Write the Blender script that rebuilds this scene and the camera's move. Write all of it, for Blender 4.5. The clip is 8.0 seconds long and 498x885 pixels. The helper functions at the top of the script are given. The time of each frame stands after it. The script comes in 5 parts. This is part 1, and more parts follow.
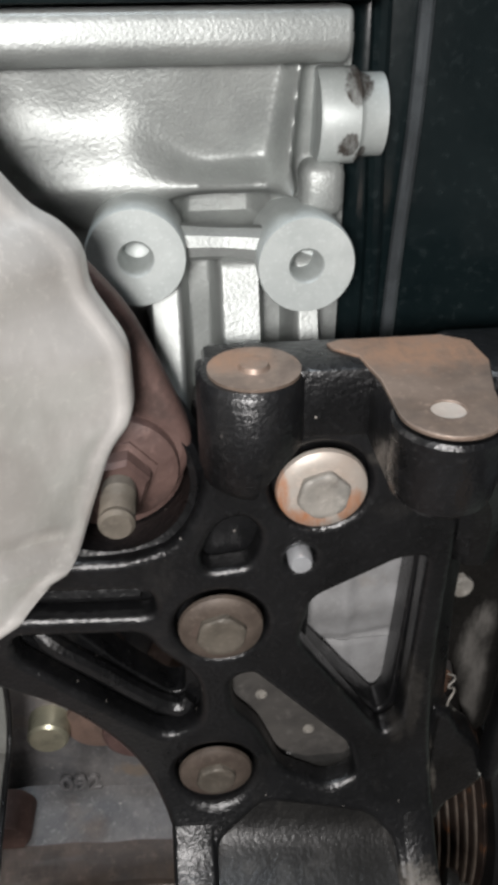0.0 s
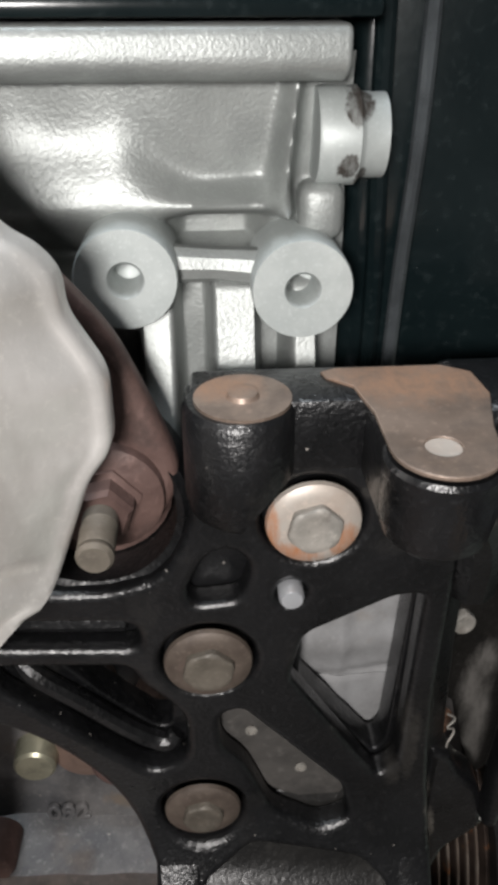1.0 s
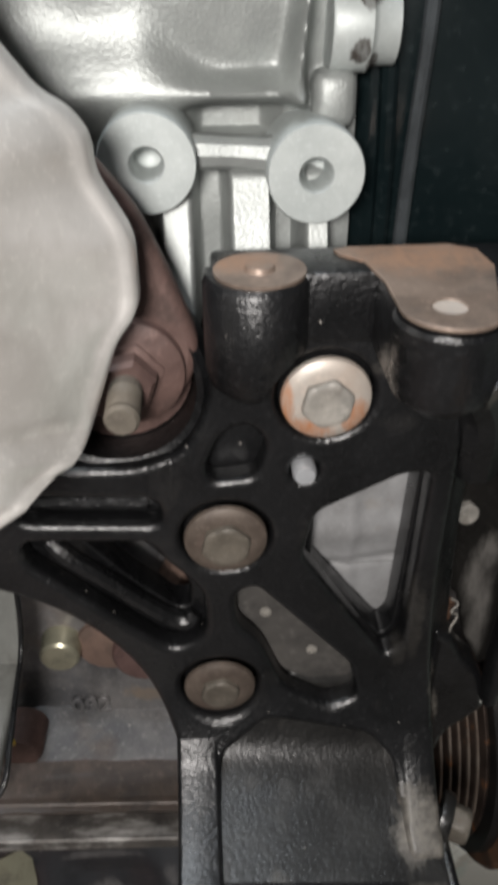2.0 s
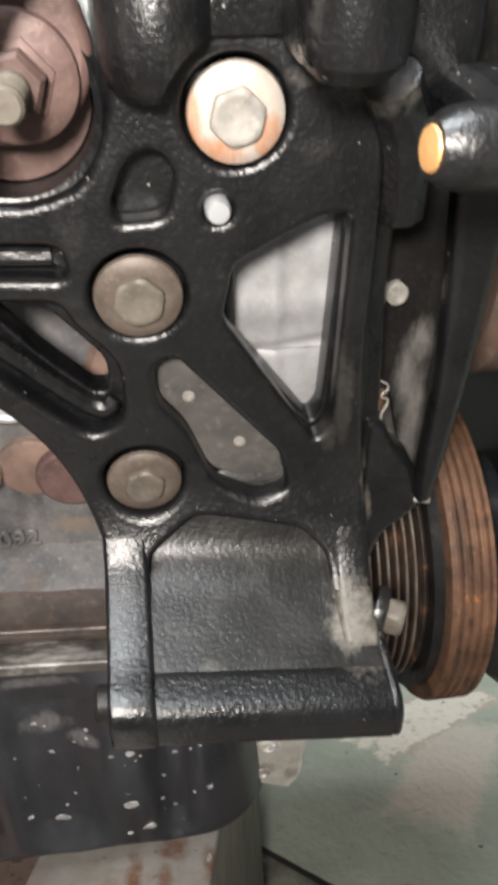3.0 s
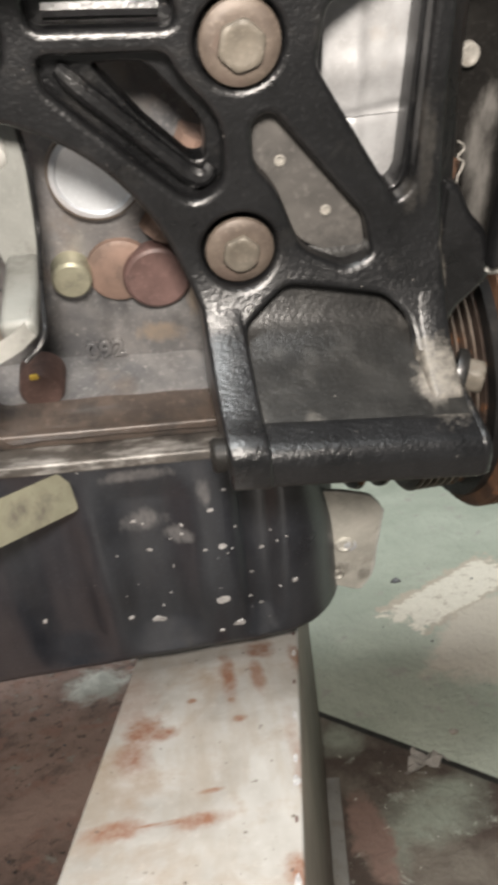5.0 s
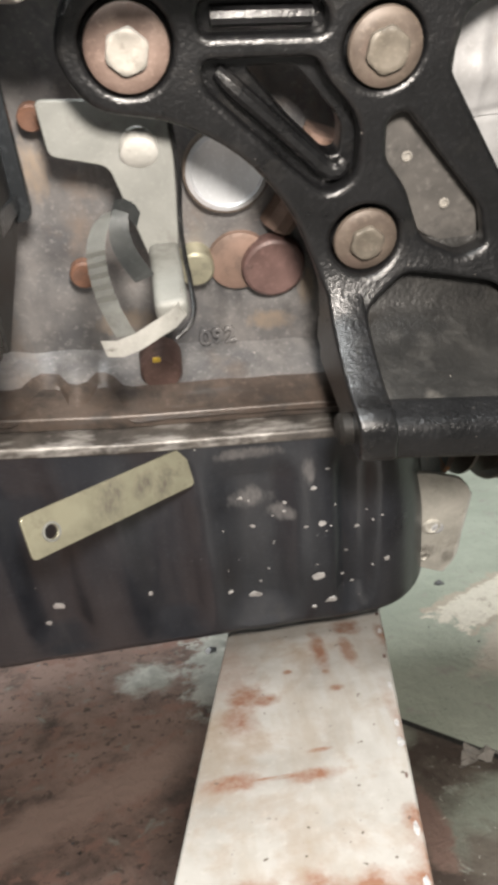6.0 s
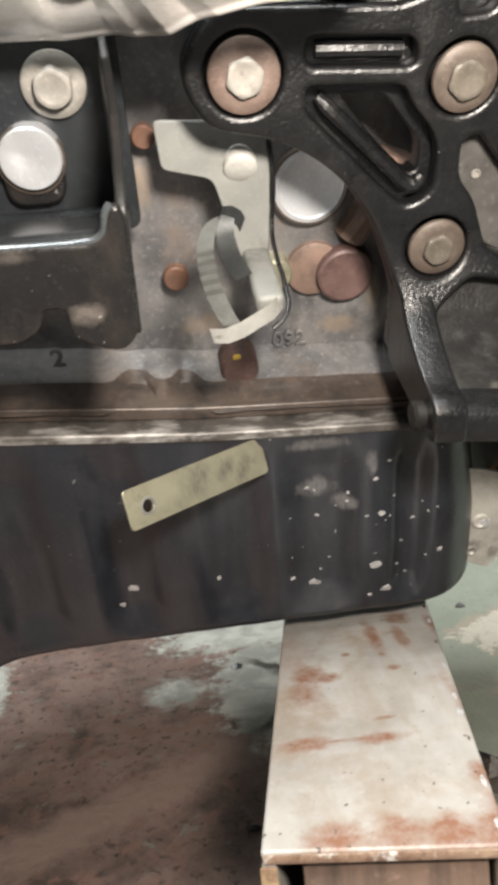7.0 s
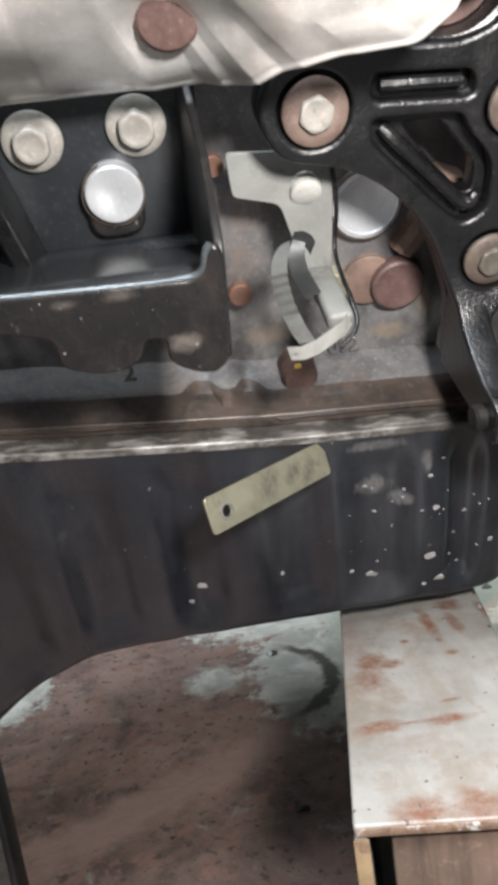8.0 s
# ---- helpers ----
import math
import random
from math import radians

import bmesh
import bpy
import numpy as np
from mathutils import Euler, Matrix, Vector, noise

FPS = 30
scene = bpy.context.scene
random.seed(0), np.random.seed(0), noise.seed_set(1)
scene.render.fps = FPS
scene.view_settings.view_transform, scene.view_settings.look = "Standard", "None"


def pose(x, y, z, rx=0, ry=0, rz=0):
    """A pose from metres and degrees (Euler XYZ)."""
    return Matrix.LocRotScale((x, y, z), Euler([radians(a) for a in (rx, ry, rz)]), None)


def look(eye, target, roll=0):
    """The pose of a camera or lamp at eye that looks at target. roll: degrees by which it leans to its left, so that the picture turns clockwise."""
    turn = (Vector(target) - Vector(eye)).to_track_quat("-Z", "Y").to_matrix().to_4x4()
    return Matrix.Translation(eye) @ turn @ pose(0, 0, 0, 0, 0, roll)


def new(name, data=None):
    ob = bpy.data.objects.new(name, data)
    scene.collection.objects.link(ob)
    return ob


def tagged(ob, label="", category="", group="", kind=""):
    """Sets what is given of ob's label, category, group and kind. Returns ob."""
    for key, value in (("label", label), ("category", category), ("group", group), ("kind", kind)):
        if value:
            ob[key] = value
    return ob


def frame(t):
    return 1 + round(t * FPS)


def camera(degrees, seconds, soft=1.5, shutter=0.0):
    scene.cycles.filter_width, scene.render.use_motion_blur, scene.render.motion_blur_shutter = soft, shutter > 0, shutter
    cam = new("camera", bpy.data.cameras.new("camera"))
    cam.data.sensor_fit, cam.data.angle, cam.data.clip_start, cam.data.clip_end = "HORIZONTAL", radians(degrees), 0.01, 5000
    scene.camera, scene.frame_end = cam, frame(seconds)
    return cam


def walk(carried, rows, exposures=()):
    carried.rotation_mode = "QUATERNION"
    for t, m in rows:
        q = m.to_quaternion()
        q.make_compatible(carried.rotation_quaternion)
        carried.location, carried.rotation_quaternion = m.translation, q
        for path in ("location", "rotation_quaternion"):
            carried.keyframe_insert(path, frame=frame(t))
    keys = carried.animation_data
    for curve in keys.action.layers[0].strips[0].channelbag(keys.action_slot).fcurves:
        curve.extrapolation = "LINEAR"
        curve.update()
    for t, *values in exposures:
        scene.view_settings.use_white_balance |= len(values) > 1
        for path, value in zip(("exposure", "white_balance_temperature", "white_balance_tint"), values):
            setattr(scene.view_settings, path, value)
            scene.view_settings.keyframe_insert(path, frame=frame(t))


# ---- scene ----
cam = camera(35.8, 8.0, soft=4.5, shutter=0.4)
PATH = [
    (0, (-0.0069, -0.2437, 0.7136), (0.0714, 0.7513, 0.6525), -3.12),
    (0.5, (0.0039, -0.2335, 0.7141), (0.0554, 0.7642, 0.6694), -2.39),
    (1, (0.0012, -0.2353, 0.7175), (0.0591, 0.7621, 0.6740), -1.94),
    (1.2, (0.0031, -0.2359, 0.7177), (0.0419, 0.7626, 0.6789), -1.77),
    (2.3, (-0.0043, -0.2509, 0.6770), (0.0522, 0.7398, 0.5533), -2.36),
    (2.5, (-0.0037, -0.2439, 0.6631), (0.0674, 0.7440, 0.5253), -2.36),
    (3, (0.0053, -0.2428, 0.6327), (0.1103, 0.7380, 0.4686), -3.46),
    (3.5, (0.0063, -0.2519, 0.6100), (0.1288, 0.7221, 0.4193), -4.13),
    (4, (-0.0057, -0.2577, 0.5826), (0.1152, 0.7093, 0.3586), -5.52),
    (4.5, (-0.0224, -0.2663, 0.5709), (0.0834, 0.7003, 0.3374), -6.88),
    (5, (-0.0399, -0.2712, 0.5757), (0.0542, 0.6942, 0.3324), -7.24),
    (5.2, (-0.0513, -0.2727, 0.5765), (0.0261, 0.6934, 0.3302), -7.64),
    (6.3, (-0.0974, -0.3006, 0.5709), (-0.0280, 0.6753, 0.3640), -6.74),
    (6.5, (-0.1056, -0.3055, 0.5743), (-0.0339, 0.6734, 0.3830), -6.43),
    (7, (-0.1265, -0.3287, 0.5601), (-0.0597, 0.6525, 0.3790), -6.09),
    (7.5, (-0.1457, -0.3443, 0.5588), (-0.0886, 0.6364, 0.3720), -6.93),
    (8, (-0.1585, -0.3495, 0.5793), (-0.1036, 0.6293, 0.3818), -8.26),
]
walk(cam, [(t, look(eye, target, roll)) for t, eye, target, roll in PATH],
     exposures=[(0.0, -0.80, 6200, 10), (1.2, -0.84, 6250, 10), (2.3, -0.84, 6400, 10), (2.6, -0.50, 6500, 10), (3.0, 0.38, 6550, 10), (3.5, 0.57, 6550, 10),
                (4.5, 0.62, 6720, 10), (6.5, 0.78, 6800, 10), (7.0, 0.7, 6850, 10), (8.0, 0.56, 6250, 10)])

# the engine leans towards the camera: its own upright frame is turned 29 degrees about the crank's line
ENGINE = Matrix.Translation((0, 0, 0.64)) @ pose(0, 0, 0, 29) @ Matrix.Translation((0, 0, -0.75))


# ---- world and light ----
world = bpy.data.worlds.new("world")
scene.world = world
world.use_nodes = True
world.node_tree.nodes["Background"].inputs["Color"].default_value = (0.75, 0.85, 0.9, 1)
world.node_tree.nodes["Background"].inputs["Strength"].default_value = 0.035


def area_lamp(name, eye, target, size, watts, colour):
    data = bpy.data.lights.new(name, "AREA")
    data.shape, data.size, data.energy, data.color = "DISK", size, watts, colour
    ob = new(name, data)
    ob.matrix_world = look(eye, target)
    return ob


# the work lamp held beside the camera, and the workshop's tube lights under the ceiling
area_lamp("work_lamp", (-0.050, -0.385, 0.677), (-0.03, 0.1, 0.57), 0.07, 4.1, (1.0, 0.94, 0.88))
area_lamp("tube_light", (-0.3, -0.9, 2.9), (0.1, 0.3, 0.4), 1.6, 165.0, (0.92, 0.97, 1.0))


# ---- materials ----
def material(name, a, b, rough=0.5, metal=0.0, scale=60.0, bump=0.15, grain=600.0, spots=(), spot_colour=(0.5, 0.48, 0.44),
             stain=None, stain_scale=18.0, stain_at=0.56, coat=0.0, rough_var=0.12, bump_dist=0.0008, spot_rough=0.7, spot_soft=0.35,
             on_floor=False, warp_scale=150.0, streak=None, stain_soft=0.1, smear=None, gloss=0.5, specks=None):
    """A surface of two colours mixed by noise, with fine grain, relief, stains, streaks and a few worn places.

    A worn place, or a patch of painted shade, is (x, y, z, rx, ry, rz) and, where it is faint, its weight, in the
    engine's frame unless on_floor."""
    m = bpy.data.materials.new(name)
    m.use_nodes = True
    nt = m.node_tree
    n, link = nt.nodes, nt.links.new
    bsdf = n["Principled BSDF"]
    geo = n.new("ShaderNodeNewGeometry")
    pos = geo.outputs["Position"]
    if not on_floor:
        back = n.new("ShaderNodeMapping")
        link(pos, back.inputs["Vector"])
        inv = ENGINE.inverted()
        back.inputs["Location"].default_value, back.inputs["Rotation"].default_value = inv.to_translation(), inv.to_euler()
        pos = back.outputs["Vector"]

    def noise_tex(s, detail=4.0, rough_=0.6, dist=0.0, stretch=None):
        t = n.new("ShaderNodeTexNoise")
        t.inputs["Scale"].default_value, t.inputs["Detail"].default_value = s, detail
        t.inputs["Roughness"].default_value, t.inputs["Distortion"].default_value = rough_, dist
        src = pos
        if stretch:
            k = n.new("ShaderNodeVectorMath")
            k.operation = "MULTIPLY"
            link(pos, k.inputs[0])
            k.inputs[1].default_value = stretch
            src = k.outputs[0]
        link(src, t.inputs["Vector"])
        return t.outputs["Fac"]

    def math_node(op, x, y, clamp=False):
        k = n.new("ShaderNodeMath")
        k.operation, k.use_clamp = op, clamp
        for i, v in enumerate((x, y)):
            if isinstance(v, bpy.types.NodeSocket):
                link(v, k.inputs[i])
            else:
                k.inputs[i].default_value = v
        return k.outputs[0]

    def mix(fac, x, y):
        k = n.new("ShaderNodeMix")
        k.data_type = "RGBA"
        link(fac, k.inputs["Factor"])
        for s, v in ((k.inputs["A"], x), (k.inputs["B"], y)):
            if isinstance(v, bpy.types.NodeSocket):
                link(v, s)
            else:
                s.default_value = (*v, 1)
        return k.outputs["Result"]

    def ramp(fac, lo, hi):
        k = n.new("ShaderNodeMapRange")
        link(fac, k.inputs["Value"])
        k.inputs["From Min"].default_value, k.inputs["From Max"].default_value = lo, hi
        return k.outputs["Result"]

    large, fine = noise_tex(scale, 5.0, 0.62, 0.3), noise_tex(grain, 3.0, 0.6)
    colour = mix(ramp(large, 0.35, 0.65), a, b)
    colour = mix(ramp(fine, 0.55, 0.95), colour, tuple(min(1.0, c * 1.5 + 0.01) for c in b))
    roughness = math_node("ADD", rough - rough_var / 2, math_node("MULTIPLY", large, rough_var))
    if stain:
        mask = ramp(noise_tex(stain_scale, 6.0, 0.66, 0.25), stain_at, stain_at + stain_soft)
        colour = mix(mask, colour, stain)
        roughness = math_node("ADD", roughness, math_node("MULTIPLY", mask, 0.25), True)
    if streak:
        # runs, smears and the pan's painted highlights: noise drawn out along one axis
        tint, stretch, at, amount = streak
        run = math_node("MULTIPLY", ramp(noise_tex(1.0, 5.0, 0.62, 0.1, stretch), at, at + 0.16), amount)
        colour = mix(run, colour, tint)
    if spots:
        warp = noise_tex(1.0, 5.0, 0.7, 0.2, smear or (warp_scale * 1.5, warp_scale, warp_scale * 0.5))
        broken = noise_tex(1.0, 4.0, 0.7, 0.0, tuple(k * 1.7 for k in smear) if smear else (warp_scale * 2.5, warp_scale * 1.5, warp_scale * 0.8))
        total = None
        for x, y, z, rx, ry, rz, *weight in spots:
            off, sc, d = (n.new("ShaderNodeVectorMath") for k in range(3))
            off.operation, sc.operation, d.operation = "SUBTRACT", "MULTIPLY", "LENGTH"
            link(pos, off.inputs[0])
            off.inputs[1].default_value = (x, y, z)
            link(off.outputs[0], sc.inputs[0])
            sc.inputs[1].default_value = (1 / rx, 1 / ry, 1 / rz)
            link(sc.outputs[0], d.inputs[0])
            v = math_node("ADD", d.outputs["Value"], math_node("MULTIPLY", math_node("SUBTRACT", warp, 0.5), 2.0))
            v = math_node("MULTIPLY", ramp(v, 0.95 + spot_soft, 0.95 - spot_soft), weight[0] if weight else 1.0)
            total = v if total is None else math_node("MAXIMUM", total, v)
        total = math_node("MULTIPLY", total, ramp(broken, 0.1, 0.6))
        colour = mix(total, colour, spot_colour)
        roughness = math_node("ADD", math_node("MULTIPLY", roughness, math_node("SUBTRACT", 1.0, total)), math_node("MULTIPLY", total, spot_rough))
    if specks:
        # scattered crumbs of dust or dirt
        tint, size, at = specks
        dots = math_node("MULTIPLY", ramp(noise_tex(size, 1.0, 0.5), at, at + 0.03), ramp(noise_tex(size * 0.07, 2.0, 0.5), 0.42, 0.6))
        colour = mix(dots, colour, tint)
    link(colour, bsdf.inputs["Base Color"])
    link(roughness, bsdf.inputs["Roughness"])
    bsdf.inputs["Metallic"].default_value = metal
    bsdf.inputs["Specular IOR Level"].default_value = gloss
    bsdf.inputs["Coat Weight"].default_value = coat
    bsdf.inputs["Coat Roughness"].default_value = 0.3
    bp = n.new("ShaderNodeBump")
    bp.inputs["Strength"].default_value, bp.inputs["Distance"].default_value = bump, bump_dist
    link(math_node("ADD", fine, math_node("MULTIPLY", large, 0.3)), bp.inputs["Height"])
    link(bp.outputs["Normal"], bsdf.inputs["Normal"])
    return m


BLACK = material("black_cast_paint", (0.0032, 0.0033, 0.0036), (0.0070, 0.0071, 0.0077), 0.30, 0.0, 38, 0.54, 540, coat=0.1, specks=((0.26, 0.24, 0.22), 420, 0.775), rough_var=0.22, stain=(0.017, 0.0158, 0.0145), stain_scale=30, stain_at=0.57, stain_soft=0.25,
                 spots=[(0.0700, -0.035, 0.627, 0.0105, 0.02, 0.0130), (0.0685, 0.0, 0.704, 0.0028, 0.01, 0.018, 0.14), (0.066, 0.0, 0.716, 0.002, 0.01, 0.012, 0.12), (0.0635, 0.0, 0.690, 0.003, 0.01, 0.007, 0.12),
                        (0.083, 0.006, 0.640, 0.0025, 0.02, 0.016, 0.7), (0.079, 0.0, 0.668, 0.002, 0.02, 0.008, 0.4), (0.065, -0.006, 0.8095, 0.011, 0.016, 0.0055, 0.6), (0.050, -0.004, 0.8120, 0.006, 0.016, 0.003, 0.4)],
                 spot_colour=(0.130, 0.118, 0.102), spot_soft=0.30, smear=(170, 170, 170))
BLACK_DUSTY = material("dusty_black_paint", (0.0065, 0.0064, 0.0063), (0.016, 0.0153, 0.0142), 0.31, 0.0, 34, 0.30, 560, specks=((0.30, 0.28, 0.25), 330, 0.765), rough_var=0.25, stain=(0.034, 0.0315, 0.028), stain_scale=36, stain_at=0.53, stain_soft=0.22,
                       spots=[(0.015, -0.055, 0.628, 0.0045, 0.008, 0.0045, 0.45), (0.026, -0.060, 0.612, 0.004, 0.008, 0.003, 0.4), (0.050, -0.060, 0.618, 0.002, 0.006, 0.002, 0.5), (0.069, -0.036, 0.628, 0.008, 0.010, 0.009)], spot_colour=(0.150, 0.136, 0.118), spot_soft=0.35, smear=(150, 150, 150))
BLACK_DULL = material("black_dull_paint", (0.008, 0.008, 0.0083), (0.015, 0.0145, 0.014), 0.40, 0.0, 30, 0.35, 600, gloss=0.25, stain=(0.055, 0.048, 0.042), stain_scale=40, stain_at=0.58, stain_soft=0.2)
BLACK_RUBBED = material("rubbed_black_paint", gloss=0.2, a=(0.007, 0.0065, 0.006), b=(0.013, 0.012, 0.011), rough=0.42, scale=30, bump=0.3, stain=(0.03, 0.027, 0.024), stain_scale=40, stain_at=0.6, stain_soft=0.2, spot_colour=(0.105, 0.099, 0.092), warp_scale=80.0, spot_soft=0.4,
                        spots=[(0.1065, 0.033, 0.704, 0.0042, 0.02, 0.013), (0.1045, 0.033, 0.690, 0.0058, 0.02, 0.016), (0.108, 0.033, 0.664, 0.0045, 0.02, 0.024)])
BLACK_GLOSS = material("black_plastic", (0.013, 0.0148, 0.0165), (0.020, 0.0225, 0.0250), 0.26, 0.0, 20, 0.05, 300)
# the pale upright streak tint paints soft vertical highlights on the pan
PAN = material("black_pan_paint", (0.0070, 0.0082, 0.0115), (0.0140, 0.0160, 0.0205), 0.33, 0.0, 26, 0.15, 420, gloss=0.5, rough_var=0.3, specks=((0.30, 0.29, 0.28), 300, 0.79), stain=(0.06, 0.055, 0.052), stain_scale=26, stain_at=0.64, stain_soft=0.25, spot_colour=(0.10, 0.097, 0.098), streak=((0.035, 0.034, 0.037), (70, 70, 9), 0.5, 0.3),
               spots=[(-0.062, -0.008, 0.535, 0.010, 0.02, 0.006), (-0.045, -0.012, 0.524, 0.007, 0.02, 0.005), (-0.062, -0.004, 0.567, 0.016, 0.02, 0.004), (-0.03, -0.008, 0.552, 0.003, 0.02, 0.008)])
FLANGE = material("worn_flange", (0.030, 0.027, 0.025), (0.085, 0.076, 0.068), 0.45, 0.3, 60, 0.15, 400, streak=((0.36, 0.347, 0.33), (26, 90, 60), 0.49, 0.85))
DUST = material("dusty_grey_casting", (0.048, 0.045, 0.042), (0.085, 0.079, 0.073), 0.6, 0.1, 40, 0.2, 300, stain=(0.025, 0.024, 0.023), stain_scale=60, stain_at=0.54, stain_soft=0.2)
CHIP = material("bare_chip", (0.46, 0.45, 0.445), (0.24, 0.232, 0.225), 0.55, 0.2, 300, 0.3, 900)
ALU = material("cast_aluminium", (0.37, 0.387, 0.376), (0.285, 0.300, 0.292), 0.46, 0.45, 50, 0.36, 850, bump_dist=0.0006, stain=(0.22, 0.225, 0.21), stain_scale=22, stain_at=0.6, stain_soft=0.3)
ALU_CUT = material("machined_aluminium", (0.46, 0.490, 0.480), (0.37, 0.398, 0.39), 0.5, 0.2, 60, 0.06, 900, stain=(0.20, 0.17, 0.15), stain_scale=55, stain_at=0.70, stain_soft=0.06,
                   spots=[(0.0455, 0.045, 0.9025, 0.004, 0.02, 0.0045), (0.0425, 0.045, 0.8865, 0.0028, 0.02, 0.004), (0.0465, 0.045, 0.8835, 0.002, 0.02, 0.003)], spot_colour=(0.05, 0.042, 0.036), spot_soft=0.12)
SILVER = material("silver_paint", (0.345, 0.345, 0.35), (0.25, 0.248, 0.248), 0.42, 0.25, 60, 0.1, 500, stain=(0.26, 0.24, 0.22), stain_scale=45, stain_at=0.62, stain_soft=0.15)
IRON = material("dirty_iron", (0.092, 0.092, 0.096), (0.195, 0.186, 0.181), 0.38, 0.25, 34, 0.16, 380, stain=(0.17, 0.135, 0.112), stain_scale=22, stain_at=0.57, stain_soft=0.2, spots=[(-0.038, 0.05, 0.61, 0.010, 0.02, 0.006), (-0.02, 0.05, 0.627, 0.004, 0.02, 0.009), (-0.112, 0.05, 0.618, 0.014, 0.02, 0.006), (-0.14, 0.05, 0.70, 0.006, 0.02, 0.014)], spot_colour=(0.24, 0.195, 0.155), streak=((0.034, 0.032, 0.032), (50, 50, 22), 0.52, 0.55), specks=((0.30, 0.285, 0.26), 400, 0.77))
IRON_BROWN = material("oily_brown_iron", (0.043, 0.034, 0.029), (0.085, 0.064, 0.052), 0.38, 0.2, 40, 0.2, 260, stain=(0.028, 0.024, 0.022), stain_scale=38, stain_at=0.52, stain_soft=0.15, streak=((0.085, 0.082, 0.082), (14, 90, 90), 0.55, 0.6))
SHIELD = material("heat_shield_steel", (0.78, 0.755, 0.725), (0.58, 0.56, 0.53), 0.31, 0.6, 20, 0.10, 500, stain=(0.42, 0.375, 0.33), stain_scale=24, stain_at=0.62, stain_soft=0.25, streak=((0.44, 0.415, 0.385), (30, 30, 14), 0.49, 0.6))
RUST_DARK = material("brown_rusty_iron", (0.074, 0.044, 0.038), (0.125, 0.077, 0.066), 0.55, 0.3, 60, 0.25, 400, stain=(0.045, 0.030, 0.026), stain_scale=50, stain_at=0.55, stain_soft=0.2)
RUST = material("orange_rust", (0.085, 0.047, 0.031), (0.185, 0.098, 0.058), 0.58, 0.35, 46, 0.5, 350, stain=(0.34, 0.135, 0.05), stain_scale=95, stain_at=0.60, streak=((0.055, 0.036, 0.028), (120, 70, 70), 0.50, 0.7))
GROOVED = material("grooved_dark_rust", (0.045, 0.033, 0.028), (0.10, 0.072, 0.058), 0.4, 0.5, 60, 0.3, 350, stain=(0.45, 0.17, 0.05), stain_scale=60, stain_at=0.60)
RIDGE = material("worn_steel_ridge", (0.30, 0.25, 0.21), (0.15, 0.105, 0.08), 0.38, 0.7, 60, 0.2, 400, stain=(0.42, 0.16, 0.05), stain_scale=60, stain_at=0.60)
RUST_TOP = material("rusty_machined_face", (0.155, 0.115, 0.090), (0.235, 0.178, 0.142), 0.45, 0.4, 45, 0.1, 500, spots=[(0.056, 0.004, 0.842, 0.022, 0.010, 0.02), (0.006, 0.004, 0.842, 0.008, 0.006, 0.02)], spot_colour=(0.31, 0.185, 0.12), spot_rough=0.5, spot_soft=0.6, stain=(0.09, 0.07, 0.056), stain_scale=34, stain_at=0.47, stain_soft=0.2)
COPPER_SPOT = material("bare_orange_spot", (0.62, 0.36, 0.15), (0.50, 0.26, 0.10), 0.45, 0.4, 120, 0.1, 500)
WASHER_PINK = material("pinkish_washer", (0.115, 0.078, 0.064), (0.180, 0.130, 0.108), 0.58, 0.2, 90, 0.16, 600, stain=(0.14, 0.09, 0.07), stain_scale=60, stain_at=0.6)
WASHER_CREAM = material("cream_washer", (0.44, 0.405, 0.365), (0.40, 0.335, 0.285), 0.5, 0.35, 60, 0.06, 600, spot_colour=(0.42, 0.20, 0.105), spot_rough=0.5, spot_soft=0.3,
                        spots=[(0.024, 0.0, 0.7930, 0.010, 0.02, 0.0045), (0.0390, 0.0, 0.7960, 0.0045, 0.02, 0.006), (0.0182, 0.0, 0.8010, 0.0025, 0.02, 0.007)])
WASHER_BROWN = material("brown_washer", (0.068, 0.052, 0.042), (0.110, 0.087, 0.070), 0.55, 0.25, 90, 0.18, 500, stain=(0.085, 0.062, 0.05), stain_scale=60, stain_at=0.56)
BOLT_GREY = material("grey_bolt_steel", (0.205, 0.196, 0.178), (0.285, 0.266, 0.238), 0.55, 0.2, 110, 0.16, 500, stain=(0.17, 0.155, 0.135), stain_scale=90, stain_at=0.6)
BOLT_BROWN = material("brown_bolt_steel", (0.078, 0.068, 0.055), (0.125, 0.109, 0.088), 0.54, 0.2, 110, 0.2, 500, stain=(0.10, 0.08, 0.064), stain_scale=90, stain_at=0.58)
ZINC = material("zinc_steel", (0.175, 0.178, 0.166), (0.125, 0.128, 0.119), 0.55, 0.10, 40, 0.08, 500, stain=(0.09, 0.087, 0.078), stain_scale=45, stain_at=0.54, stain_soft=0.2)
ZINC_YELLOW = material("yellow_zinc_steel", (0.36, 0.345, 0.255), (0.24, 0.23, 0.17), 0.36, 0.6, 40, 0.06, 500, stain=(0.15, 0.14, 0.11), stain_scale=60, stain_at=0.54, stain_soft=0.15,
                       spots=[(-0.128, -0.035, 0.578, 0.006, 0.02, 0.006), (-0.113, -0.023, 0.574, 0.005, 0.02, 0.004), (-0.104, -0.016, 0.568, 0.004, 0.02, 0.005)], spot_colour=(0.11, 0.10, 0.08), spot_soft=0.5)
PLUG = material("bare_steel_plug", (0.62, 0.640, 0.665), (0.52, 0.530, 0.55), 0.32, 0.6, 40, 0.04, 500, stain=(0.42, 0.33, 0.27), stain_scale=60, stain_at=0.72)
CLIP_DARK = material("dark_clip_steel", (0.05, 0.055, 0.056), (0.085, 0.09, 0.09), 0.42, 0.3, 60, 0.1, 400)
